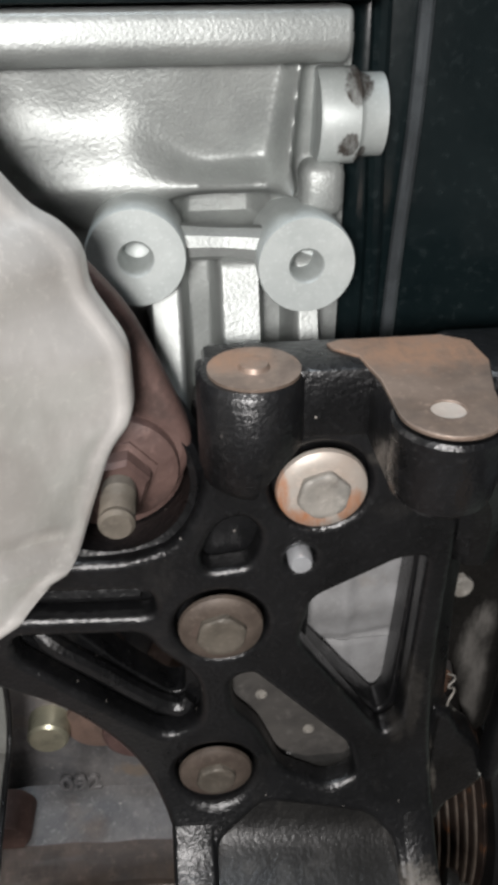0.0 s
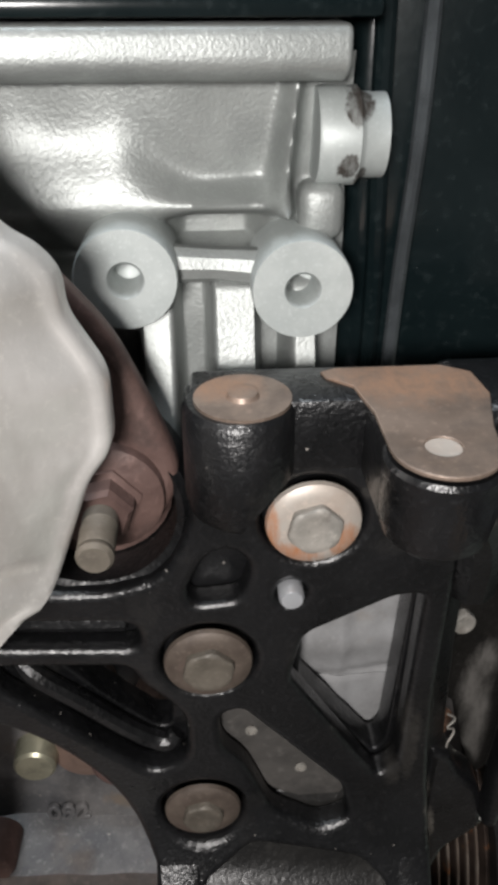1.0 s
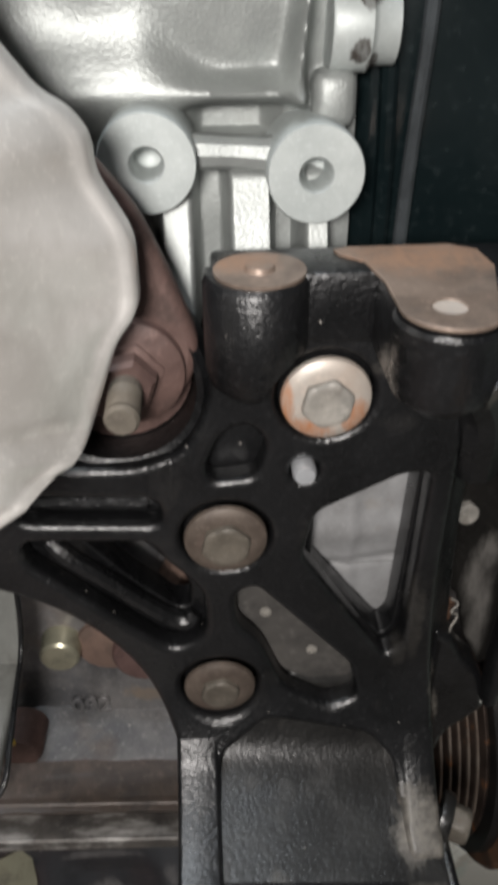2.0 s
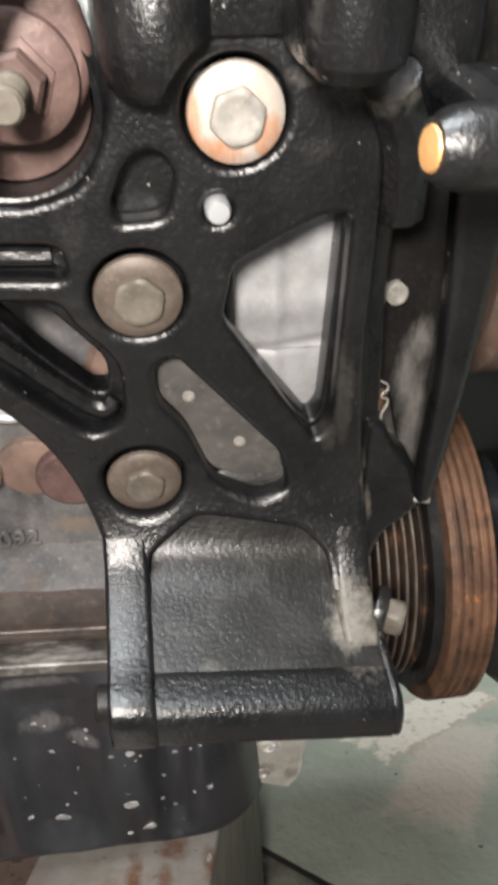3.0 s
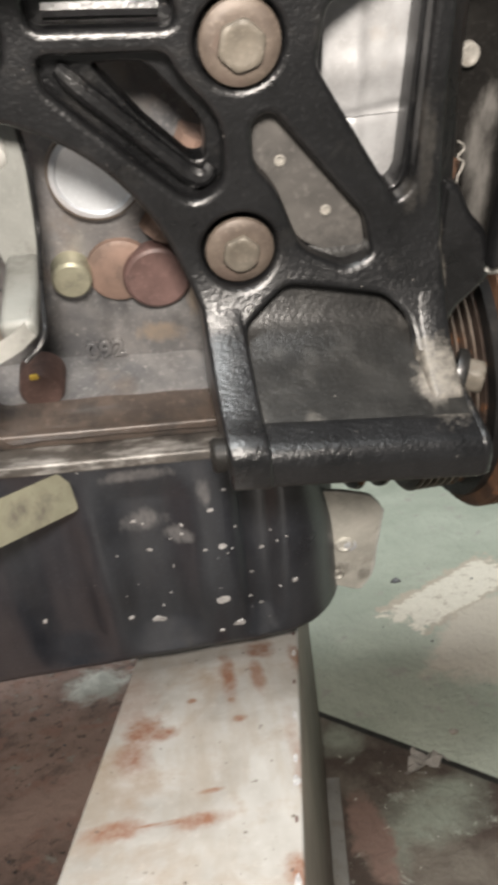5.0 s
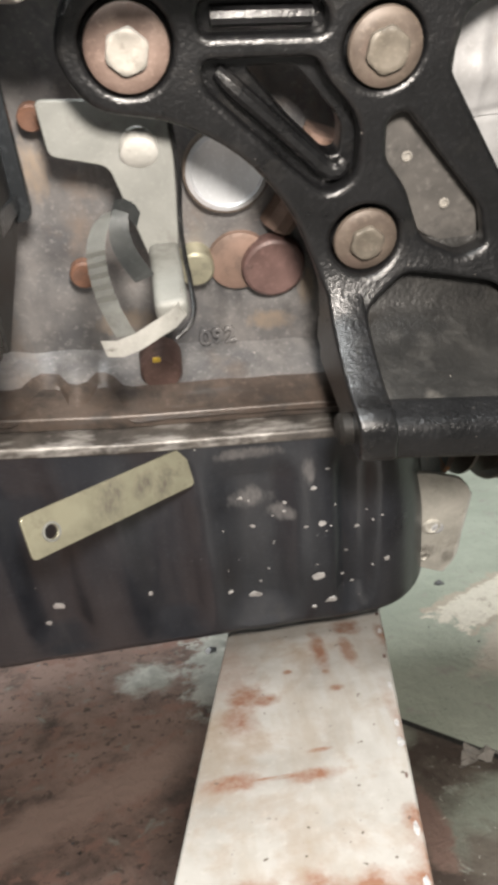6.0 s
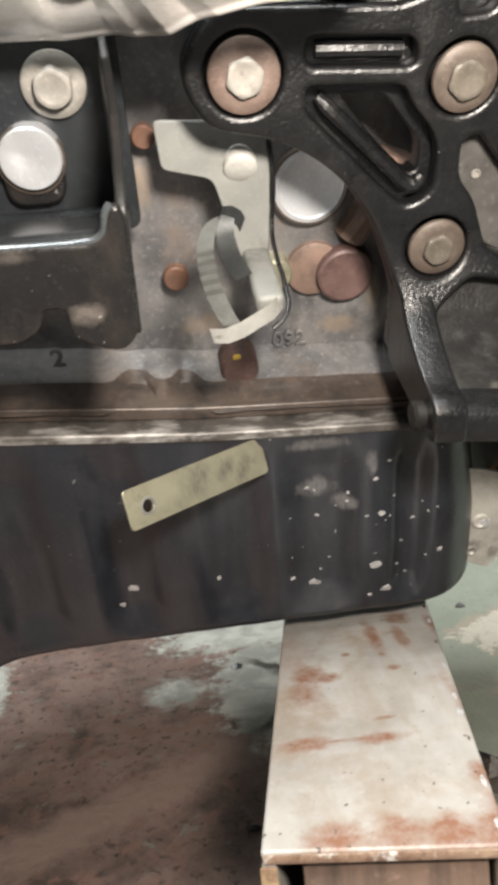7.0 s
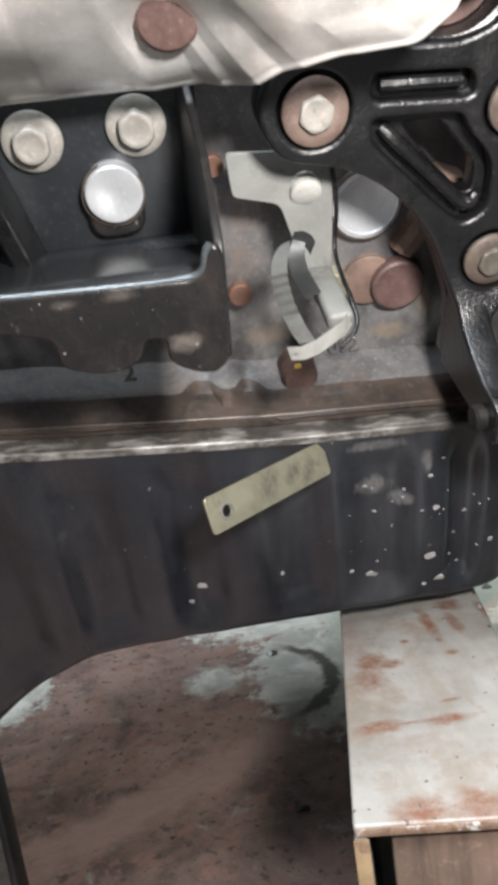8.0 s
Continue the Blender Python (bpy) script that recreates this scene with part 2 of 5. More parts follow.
RUST_BOLT = material("bright_rusty_bolt", (0.17, 0.085, 0.055), (0.10, 0.056, 0.04), 0.5, 0.2, 120, 0.1, 500)
MOUNT_DIRTY = material("grimy_black_mount", (0.006, 0.006, 0.0065), (0.012, 0.011, 0.0105), 0.27, 0.0, 30, 0.3, 600, gloss=0.5, specks=((0.30, 0.28, 0.26), 330, 0.76), stain=(0.024, 0.020, 0.018), stain_scale=42, stain_at=0.60, stain_soft=0.18, streak=((0.022, 0.018, 0.016), (60, 60, 25), 0.5, 0.8),
                       spots=[(-0.1610, -0.074, 0.7005, 0.006, 0.01, 0.0035), (-0.182, -0.074, 0.7255, 0.006, 0.01, 0.0022, 0.5), (-0.203, -0.074, 0.7245, 0.004, 0.01, 0.0018, 0.5)], spot_colour=(0.10, 0.086, 0.075), smear=(110, 110, 110), spot_soft=0.5)
PEACH = material("peach_brown_iron", (0.20, 0.132, 0.104), (0.13, 0.088, 0.070), 0.55, 0.1, 60, 0.15, 400, stain=(0.11, 0.075, 0.06), stain_scale=60, stain_at=0.55)
# grey that stands in for the highlight along black ribs and rims
RIB_HIGHLIGHT = material("grey_rib_highlight", (0.10, 0.112, 0.12), (0.06, 0.067, 0.072), 0.28, 0.5, 60, 0.1, 400)
TAB = material("dirty_bare_tab", (0.50, 0.485, 0.44), (0.36, 0.35, 0.315), 0.45, 0.3, 60, 0.1, 500, stain=(0.22, 0.20, 0.17), stain_scale=55, stain_at=0.58, stain_soft=0.2, spots=[(0.044, 0.002, 0.459, 0.008, 0.02, 0.006, 0.8), (0.060, 0.002, 0.452, 0.004, 0.02, 0.006, 0.5)], spot_colour=(0.09, 0.082, 0.07))
COVER = material("teal_black_plastic", (0.004, 0.0078, 0.0088), (0.0075, 0.0125, 0.0135), 0.2, 0.0, 20, 0.05, 300)
ZINC_PALE = material("pale_worn_zinc", (0.46, 0.455, 0.43), (0.34, 0.335, 0.312), 0.52, 0.12, 60, 0.1, 500, stain=(0.22, 0.21, 0.19), stain_scale=90, stain_at=0.6)
DARK_HOLE = material("dark_steel_bore", (0.03, 0.028, 0.026), (0.05, 0.045, 0.04), 0.6, 0.4, 100, 0.2, 500)
STAND = material("white_painted_steel", (0.300, 0.288, 0.270), (0.185, 0.174, 0.158), 0.36, 0.0, 13, 0.08, 260, on_floor=True, smear=(80, 80, 80), specks=((0.06, 0.045, 0.035), 240, 0.715), stain=(0.17, 0.125, 0.09), stain_scale=19, stain_at=0.52, stain_soft=0.2, streak=((0.17, 0.135, 0.10), (38, 11, 20), 0.50, 0.5),
                 # rust spots; the faint one at (-0.088, 0.120) paints the shade near the pan
                 spots=[(-0.0795, 0.0862, 0.342, 0.0095, 0.012, 0.02), (-0.0690, 0.0810, 0.342, 0.009, 0.0055, 0.02), (-0.0835, 0.0680, 0.342, 0.008, 0.014, 0.02), (-0.0880, 0.120, 0.342, 0.016, 0.030, 0.02, 0.45), (-0.0898, 0.0170, 0.342, 0.013, 0.0055, 0.02), (-0.0534, 0.0140, 0.342, 0.011, 0.0045, 0.02), (-0.075, 0.0165, 0.342, 0.016, 0.0011, 0.02), (-0.062, 0.0150, 0.342, 0.012, 0.0011, 0.02),
                        (-0.0084, 0.148, 0.342, 0.008, 0.009, 0.02), (-0.0139, 0.120, 0.342, 0.0035, 0.016, 0.02, 0.8), (0.0110, 0.134, 0.342, 0.004, 0.014, 0.02), (-0.0162, -0.0238, 0.342, 0.005, 0.008, 0.02), (-0.0285, 0.082, 0.342, 0.0035, 0.0028, 0.02), (-0.0307, 0.100, 0.342, 0.0022, 0.003, 0.02), (-0.0520, 0.106, 0.342, 0.0025, 0.002, 0.02), (-0.0471, 0.0311, 0.342, 0.005, 0.0018, 0.02),
                        (-0.090, -0.052, 0.342, 0.014, 0.009, 0.02), (-0.064, -0.055, 0.342, 0.015, 0.011, 0.02), (-0.042, -0.059, 0.342, 0.014, 0.011, 0.02), (-0.026, -0.060, 0.342, 0.012, 0.010, 0.02), (-0.008, -0.064, 0.342, 0.013, 0.013, 0.02), (-0.012, -0.048, 0.342, 0.012, 0.014, 0.02), (-0.004, 0.02, 0.342, 0.004, 0.05, 0.02, 0.6), (-0.030, 0.125, 0.342, 0.004, 0.022, 0.02)], spot_colour=(0.135, 0.064, 0.038), spot_soft=0.42, spot_rough=0.6)
# darker and browner than the stand's white, with upright streaks
STAND_SIDE = material("brown_steel_side", (0.150, 0.124, 0.098), (0.092, 0.076, 0.060), 0.5, 0.1, 26, 0.15, 260, on_floor=True, stain=(0.20, 0.185, 0.155), stain_scale=30, stain_at=0.6, streak=((0.07, 0.06, 0.05), (60, 60, 6), 0.52, 0.8))
WOOD_DARK = material("dark_oily_board", (0.085, 0.056, 0.042), (0.13, 0.086, 0.064), 0.5, 0.0, 20, 0.15, 200, on_floor=True, streak=((0.03, 0.022, 0.018), (50, 50, 6), 0.5, 0.8))
YELLOW_RUST = material("yellow_rusty_paint", (0.22, 0.155, 0.085), (0.13, 0.08, 0.045), 0.55, 0.0, 40, 0.15, 260, on_floor=True, stain=(0.10, 0.055, 0.035), stain_scale=45, stain_at=0.58)
BOARD = material("brown_board", (0.10, 0.066, 0.050), (0.165, 0.112, 0.088), 0.55, 0.1, 24, 0.15, 200, stain=(0.055, 0.042, 0.036), stain_scale=26, stain_at=0.52, stain_soft=0.25)
PINK_RUBBER = material("dark_red_plug", (0.070, 0.041, 0.037), (0.115, 0.068, 0.061), 0.55, 0.1, 60, 0.15, 400, stain=(0.06, 0.036, 0.033), stain_scale=70, stain_at=0.58)
FILM = material("grey_plastic_film", (0.36, 0.33, 0.30), (0.22, 0.20, 0.18), 0.22, 0.0, 70, 0.05, 400)
RUST_EDGE = material("rusty_cut_edge", (0.10, 0.055, 0.036), (0.22, 0.15, 0.105), 0.6, 0.1, 90, 0.3, 400, on_floor=True, stain=(0.42, 0.40, 0.37), stain_scale=70, stain_at=0.56)
WALL_MAT = material("workshop_wall", (0.16, 0.16, 0.155), (0.22, 0.22, 0.21), 0.8, 0.0, 3, 0.1, 40, on_floor=True)
YELLOW = material("yellow_paint_mark", (0.60, 0.42, 0.05), (0.50, 0.33, 0.05), 0.5, 0.0, 80, 0.1, 500)


# ---- building helpers ----
BASE = {}


def thing(name, label, category, at=(0, 0, 0), group="", engine=True):
    """An Empty at a thing's base; at is in the engine's frame, or in the world for what stands on the floor."""
    ob = new(name)
    ob.matrix_world = (ENGINE if engine else Matrix()) @ Matrix.Translation(at)
    BASE[ob.name] = Vector(at)
    ob.empty_display_size = 0.02
    return tagged(ob, label, category, group)


def finish(me, mat, smooth=35):
    me.materials.clear()
    me.materials.append(mat)
    for p in me.polygons:
        p.use_smooth = True
    me.set_sharp_from_angle(angle=radians(smooth))


def part(name, bm, mat, parent, label="", smooth=35):
    """Links a bmesh or mesh, modelled in world metres, as one mesh object under a thing or a part."""
    if isinstance(bm, bmesh.types.BMesh):
        me = bpy.data.meshes.new(name)
        bmesh.ops.recalc_face_normals(bm, faces=bm.faces)
        bm.to_mesh(me)
        bm.free()
    else:
        me = bm
    me.name = name
    top = parent
    while top and top.parent:
        top = top.parent
    if top:
        me.transform(Matrix.Translation(-BASE[top.name]))
    finish(me, mat, smooth)
    ob = new(name, me)
    ob.parent = parent
    if label:
        tagged(ob, label)
    return ob


def setting(name, bm, mat, label, category):
    return tagged(part(name, bm, mat, None), label, category, "", "structure")


def rounded(points, radius=0.004, steps=4):
    """A polygon with its corners rounded; a point may carry its own radius as third value."""
    out, n = [], len(points)
    for i, p in enumerate(points):
        r = p[2] if len(p) > 2 else radius
        a, b, c = (Vector(points[(i + k) % n][:2]) for k in (-1, 0, 1))
        u, v = a - b, c - b
        k = min(r, u.length * 0.45, v.length * 0.45)
        s, e = b + u.normalized() * k, b + v.normalized() * k
        for j in range(steps + 1):
            t = j / steps
            out.append(((1 - t) ** 2) * s + 2 * t * (1 - t) * b + t * t * e)
    return out


def ring(cx, cz, r, n=28):
    return [Vector((cx + r * math.cos(2 * math.pi * i / n), cz + r * math.sin(2 * math.pi * i / n))) for i in range(n)]


def plate(outlines, front, back, bevel=0.0015, axes=((1, 0, 0), (0, 0, 1)), steps=2):
    """A plate cut from outlines in the x-z plane (the first is its edge, the others holes), between two depths, with rounded edges."""
    cu = bpy.data.curves.new("plate", "CURVE")
    cu.dimensions, cu.fill_mode = "2D", "BOTH"
    for pts in outlines:
        s = cu.splines.new("POLY")
        s.points.add(len(pts) - 1)
        for q, p in zip(s.points, pts):
            q.co = (p[0], p[1], 0, 1)
        s.use_cyclic_u = True
    cu.extrude, cu.bevel_depth, cu.bevel_resolution, cu.offset = abs(back - front) / 2 - bevel, bevel, steps, -bevel
    ob = new("plate", cu)
    bpy.context.view_layer.update()
    me = bpy.data.meshes.new_from_object(ob.evaluated_get(bpy.context.evaluated_depsgraph_get()))
    bpy.data.objects.remove(ob)
    bpy.data.curves.remove(cu)
    u, v = Vector(axes[0]), Vector(axes[1])
    w = u.cross(v)
    m = Matrix((u, v, w)).transposed().to_4x4()
    me.transform(m @ Matrix.Translation((0, 0, sum(w) * (front + back) / 2)))
    return me


def lathe(profile, at, way, n=32, spin=0.0, close=True):
    """Turns a profile of (radius, height) about an axis through at along way."""
    bm = bmesh.new()
    turn = Vector((0, 0, 1)).rotation_difference(Vector(way)).to_matrix().to_4x4()
    m = Matrix.Translation(at) @ turn
    rings = []
    for r, h in profile:
        if r < 1e-6:
            rings.append([bm.verts.new(m @ Vector((0, 0, h)))])
        else:
            rings.append([bm.verts.new(m @ Vector((r * math.cos(spin + 2 * math.pi * i / n), r * math.sin(spin + 2 * math.pi * i / n), h))) for i in range(n)])
    for a, b in zip(rings, rings[1:]):
        for i in range(n):
            j = (i + 1) % n
            f = [a[i % len(a)], a[j % len(a)], b[j % len(b)], b[i % len(b)]]
            f = list(dict.fromkeys(f))
            if len(f) > 2:
                bm.faces.new(f)
    for r in (rings[0], rings[-1]):
        if close and len(r) > 2:
            bm.faces.new(r)
    return bm


def box(lo, hi, bevel=0.002, segs=2, turn=None):
    bm = bmesh.new()
    c, s = (Vector(lo) + Vector(hi)) / 2, Vector(hi) - Vector(lo)
    bmesh.ops.create_cube(bm, size=1, matrix=Matrix.Translation(c) @ (turn or Matrix()) @ Matrix.Diagonal((*s, 1)))
    if bevel:
        bmesh.ops.bevel(bm, geom=bm.edges[:], offset=bevel, segments=segs, affect="EDGES", profile=0.5)
    return bm


def tube(points, r, cyclic=False, res=8, radii=None):
    """A round bar along a smooth line."""
    cu = bpy.data.curves.new("tube", "CURVE")
    cu.dimensions, cu.bevel_depth, cu.bevel_resolution, cu.use_fill_caps, cu.resolution_u = "3D", r, 3, True, res
    s = cu.splines.new("BEZIER")
    s.bezier_points.add(len(points) - 1)
    for i, (q, p) in enumerate(zip(s.bezier_points, points)):
        q.co, q.handle_left_type, q.handle_right_type = p, "AUTO", "AUTO"
        q.radius = radii[i] if radii else 1
    s.use_cyclic_u = cyclic
    ob = new("tube", cu)
    bpy.context.view_layer.update()
    me = bpy.data.meshes.new_from_object(ob.evaluated_get(bpy.context.evaluated_depsgraph_get()))
    bpy.data.objects.remove(ob)
    bpy.data.curves.remove(cu)
    return me


def profile_bar(pts, x0, x1, bevel=0.0015):
    """A bar along x whose section is a polygon of (y, z)."""
    return plate([pts], x0, x1, bevel, axes=((0, 1, 0), (0, 0, 1)))


def bar_cut(pts, x0, x1, n):
    """A bar along x with a section of (y, z), cut into n lengths."""
    bm, rows = bmesh.new(), []
    for i in range(n + 1):
        rows.append([bm.verts.new((x0 + (x1 - x0) * i / n, p[0], p[1])) for p in pts])
    for a, b in zip(rows, rows[1:]):
        for k in range(len(pts)):
            bm.faces.new((a[k], a[(k + 1) % len(pts)], b[(k + 1) % len(pts)], b[k]))
    bm.faces.new(rows[0])
    bm.faces.new(rows[-1])
    bmesh.ops.recalc_face_normals(bm, faces=bm.faces)
    me = bpy.data.meshes.new("bar")
    bm.to_mesh(me)
    bm.free()
    return me


def sheet(nu, nv, fn, back=None):
    """A grid sheet whose points fn(u, v) gives; back: the way to its second skin."""
    bm = bmesh.new()
    g = [[bm.verts.new(fn(i / nu, j / nv)) for j in range(nv + 1)] for i in range(nu + 1)]
    for i in range(nu):
        for j in range(nv):
            bm.faces.new((g[i][j], g[i + 1][j], g[i + 1][j + 1], g[i][j + 1]))
    if back:
        edge = [g[i][0] for i in range(nu)] + [g[nu][j] for j in range(nv)] + [g[i][nv] for i in range(nu, 0, -1)] + [g[0][j] for j in range(nv, 0, -1)]
        low = [bm.verts.new(v.co + Vector(back)) for v in edge]
        n = len(edge)
        for k in range(n):
            bm.faces.new((edge[k], low[k], low[(k + 1) % n], edge[(k + 1) % n]))
    return bm


def cut(bm, *tools):
    """Cuts the tools out of a body, all bmeshes."""
    def as_object(b):
        me = bpy.data.meshes.new("cut")
        bmesh.ops.recalc_face_normals(b, faces=b.faces)
        b.to_mesh(me)
        b.free()
        return new("cut", me)
    body = as_object(bm)
    spare = [as_object(b) for b in tools]
    for s in spare:
        mod = body.modifiers.new("cut", "BOOLEAN")
        mod.operation, mod.object, mod.solver = "DIFFERENCE", s, "EXACT"
    bpy.context.view_layer.update()
    me = bpy.data.meshes.new_from_object(body.evaluated_get(bpy.context.evaluated_depsgraph_get()))
    for o in (body, *spare):
        bpy.data.objects.remove(o)
    return me


TOWARDS = (0, -1, 0)


def hex_head(at, way, r, base, height, spin=0.0):
    """A hexagon head with its chamfered round top."""
    turn = Matrix.Translation(at) @ Vector((0, 0, 1)).rotation_difference(Vector(way)).to_matrix().to_4x4()
    bm, rows, n = bmesh.new(), [], 36
    for h, cut in ((base, 0.965), (base + height * 0.58, 0.965), (base + height * 0.80, 0.93), (base + height * 0.96, 0.84), (base + height, 0.74), (base + height * 0.985, 0.62), (base + height * 0.94, 0.55)):
        row = []
        for i in range(n):
            a = 2 * math.pi * i / n
            k = 0.866 / math.cos((a % (math.pi / 3)) - math.pi / 6)
            row.append(bm.verts.new(turn @ Vector((r * min(k, cut) * math.cos(a + spin), r * min(k, cut) * math.sin(a + spin), h))))
        rows.append(row)
    for p, q in zip(rows, rows[1:]):
        for i in range(n):
            bm.faces.new((p[i], p[(i + 1) % n], q[(i + 1) % n], q[i]))
    bm.faces.new(rows[-1])
    bm.faces.new(rows[0])
    return bm


def bolt(parent, at, washer_r, hex_r, washer_mat, head_mat, way=TOWARDS, height=0.007, spin=0.3, dish=True, label="", head_label=""):
    """A hexagon bolt with its washer: the head is a part of the washer."""
    w = lathe([(washer_r - 0.001, 0), (washer_r, 0.0008), (washer_r - 0.0004, 0.0022), (washer_r - 0.0016, 0.0030),
               (hex_r + 0.0012, 0.0036 if dish else 0.0030), (hex_r * 0.8, 0.0036)], at, way, 40)
    wob = part("washer", w, washer_mat, parent, label)
    part("bolt_head", hex_head(at, way, hex_r, 0.003, height, spin), head_mat, wob, head_label, 28)
    return wob


# ---- the workshop: floor, walls, ceiling ----
def floor_material():
    """Green painted concrete, worn to pale patches, with a dark oily stretch in front of the painted edge."""
    m = bpy.data.materials.new("green_floor_paint")
    m.use_nodes = True
    n, link = m.node_tree.nodes, m.node_tree.links.new
    bsdf = n["Principled BSDF"]
    pos = n.new("ShaderNodeNewGeometry").outputs["Position"]

    def noise_tex(s, detail=5.0, dist=0.4):
        t = n.new("ShaderNodeTexNoise")
        t.inputs["Scale"].default_value, t.inputs["Detail"].default_value, t.inputs["Distortion"].default_value = s, detail, dist
        t.inputs["Roughness"].default_value = 0.65
        link(pos, t.inputs["Vector"])
        return t.outputs["Fac"]

    def ramp(v, lo, hi):
        k = n.new("ShaderNodeMapRange")
        link(v, k.inputs["Value"])
        k.inputs["From Min"].default_value, k.inputs["From Max"].default_value = lo, hi
        return k.outputs["Result"]

    def mix(fac, a, b):
        k = n.new("ShaderNodeMix")
        k.data_type = "RGBA"
        link(fac, k.inputs["Factor"])
        for s, v in ((k.inputs["A"], a), (k.inputs["B"], b)):
            if isinstance(v, bpy.types.NodeSocket):
                link(v, s)
            else:
                s.default_value = (*v, 1)
        return k.outputs["Result"]

    def calc(op, a, b):
        k = n.new("ShaderNodeMath")
        k.operation = op
        for i, v in enumerate((a, b)):
            if isinstance(v, bpy.types.NodeSocket):
                link(v, k.inputs[i])
            else:
                k.inputs[i].default_value = v
        return k.outputs[0]

    colour = mix(ramp(noise_tex(7), 0.35, 0.7), (0.40, 0.437, 0.358), (0.53, 0.562, 0.47))
    colour = mix(ramp(noise_tex(120, 4), 0.67, 0.74), colour, (0.10, 0.11, 0.10))
    colour = mix(ramp(noise_tex(23), 0.60, 0.66), colour, (0.42, 0.41, 0.36))
    # the oily brown stretch, bounded by a slanting line, with pale scuffs left in it
    dot = n.new("ShaderNodeVectorMath")
    dot.operation = "DOT_PRODUCT"
    link(pos, dot.inputs[0])
    dot.inputs[1].default_value = (0.749, 0.662, 0)
    side = calc("SUBTRACT", dot.outputs["Value"], 0.4495)
    brown = mix(ramp(noise_tex(11), 0.36, 0.66), (0.15, 0.104, 0.088), (0.37, 0.258, 0.218))
    brown = mix(ramp(noise_tex(4.5, 6, 0.1), 0.46, 0.60), brown, (0.40, 0.275, 0.232))
    brown = mix(ramp(noise_tex(13, 6, 0.0), 0.54, 0.70), brown, (0.125, 0.092, 0.080))
    brown = mix(ramp(noise_tex(48, 6, 0.0), 0.64, 0.68), brown, (0.06, 0.045, 0.04))
    brown = mix(ramp(noise_tex(30), 0.60, 0.68), brown, (0.34, 0.33, 0.29))
    brown = mix(ramp(noise_tex(105, 5), 0.64, 0.72), brown, (0.03, 0.025, 0.022))
    brown = mix(ramp(noise_tex(27, 7, 0.3), 0.53, 0.60), brown, (0.335, 0.205, 0.168))
    brown = mix(ramp(noise_tex(62, 6, 0.3), 0.57, 0.63), brown, (0.13, 0.095, 0.082))
    # peeled patch with a bright core, and a paler trodden stretch in front of it
    def near(x, y, rx, ry, rough, lo=1.1, hi=0.85):
        off = n.new("ShaderNodeVectorMath")
        off.operation = "SUBTRACT"
        link(pos, off.inputs[0])
        off.inputs[1].default_value = (x, y, 0)
        sc = n.new("ShaderNodeVectorMath")
        sc.operation = "MULTIPLY"
        link(off.outputs[0], sc.inputs[0])
        sc.inputs[1].default_value = (1 / rx, 1 / ry, 0)
        ln = n.new("ShaderNodeVectorMath")
        ln.operation = "LENGTH"
        link(sc.outputs[0], ln.inputs[0])
        return ramp(calc("ADD", ln.outputs["Value"], calc("MULTIPLY", calc("SUBTRACT", noise_tex(38, 5, 0.2), 0.5), rough)), lo, hi)

    def strip(x, y, ux, uy, half_long, half_wide, rough, lo=1.05, hi=0.92, grain=45):
        """A worn strip with ragged edges, along (ux, uy)."""
        reach = []
        for a, c, half in ((ux, uy, half_long), (-uy, ux, half_wide)):
            k = n.new("ShaderNodeVectorMath")
            k.operation = "DOT_PRODUCT"
            link(pos, k.inputs[0])
            k.inputs[1].default_value = (a / half, c / half, 0)
            reach.append(calc("ABSOLUTE", calc("SUBTRACT", k.outputs["Value"], (a * x + c * y) / half), 0.0))
        return ramp(calc("ADD", calc("MAXIMUM", *reach), calc("MULTIPLY", calc("SUBTRACT", noise_tex(grain, 6, 0.2), 0.5), rough)), lo, hi)

    colour = mix(strip(0.355, 0.70, 0.54, 0.84, 0.130, 0.056, 0.7, 1.12, 0.82), colour, (0.66, 0.60, 0.51))
    patch = strip(0.365, 0.835, 0.852, 0.524, 0.125, 0.043, 1.3)
    patch = calc("MULTIPLY", patch, ramp(noise_tex(60, 6), 0.34, 0.44))
    colour = mix(strip(0.372, 0.842, 0.852, 0.524, 0.135, 0.055, 1.1), colour, (0.56, 0.49, 0.40))
    colour = mix(patch, colour, (0.84, 0.785, 0.675))
    seam = calc("MULTIPLY", ramp(side, 0.004, 0.0015), ramp(side, -0.008, -0.005))
    oily = mix(ramp(noise_tex(10), 0.45, 0.62), (0.080, 0.058, 0.047), (0.17, 0.145, 0.118))
    oily = mix(ramp(noise_tex(36, 6), 0.60, 0.66), oily, (0.33, 0.33, 0.28))
    for x, y, rx, ry in ((0.158, 0.372, 0.050, 0.034), (0.190, 0.405, 0.035, 0.020), (0.104, 0.345, 0.018, 0.030), (0.100, 0.522, 0.024, 0.030)):
        oily = mix(near(x, y, rx, ry, 1.6, 1.4, 0.4), oily, (0.28, 0.295, 0.24))
    oily = mix(near(0.094, 0.362, 0.020, 0.062, 1.8, 1.15, 0.75), oily, (0.23, 0.15, 0.122))
    oily = mix(ramp(noise_tex(95, 5), 0.655, 0.70), oily, (0.60, 0.59, 0.51))
    right = mix(seam, mix(ramp(side, 0.002, -0.002), colour, oily), (0.02, 0.018, 0.016))
    sep = n.new("ShaderNodeSeparateXYZ")
    link(pos, sep.inputs[0])
    # behind the stand the paint is worn away along a ragged edge, with a curved dark tyre-like stain
    worn = calc("ADD", sep.outputs["Y"], calc("MULTIPLY", calc("SUBTRACT", noise_tex(7), 0.5), 0.5))
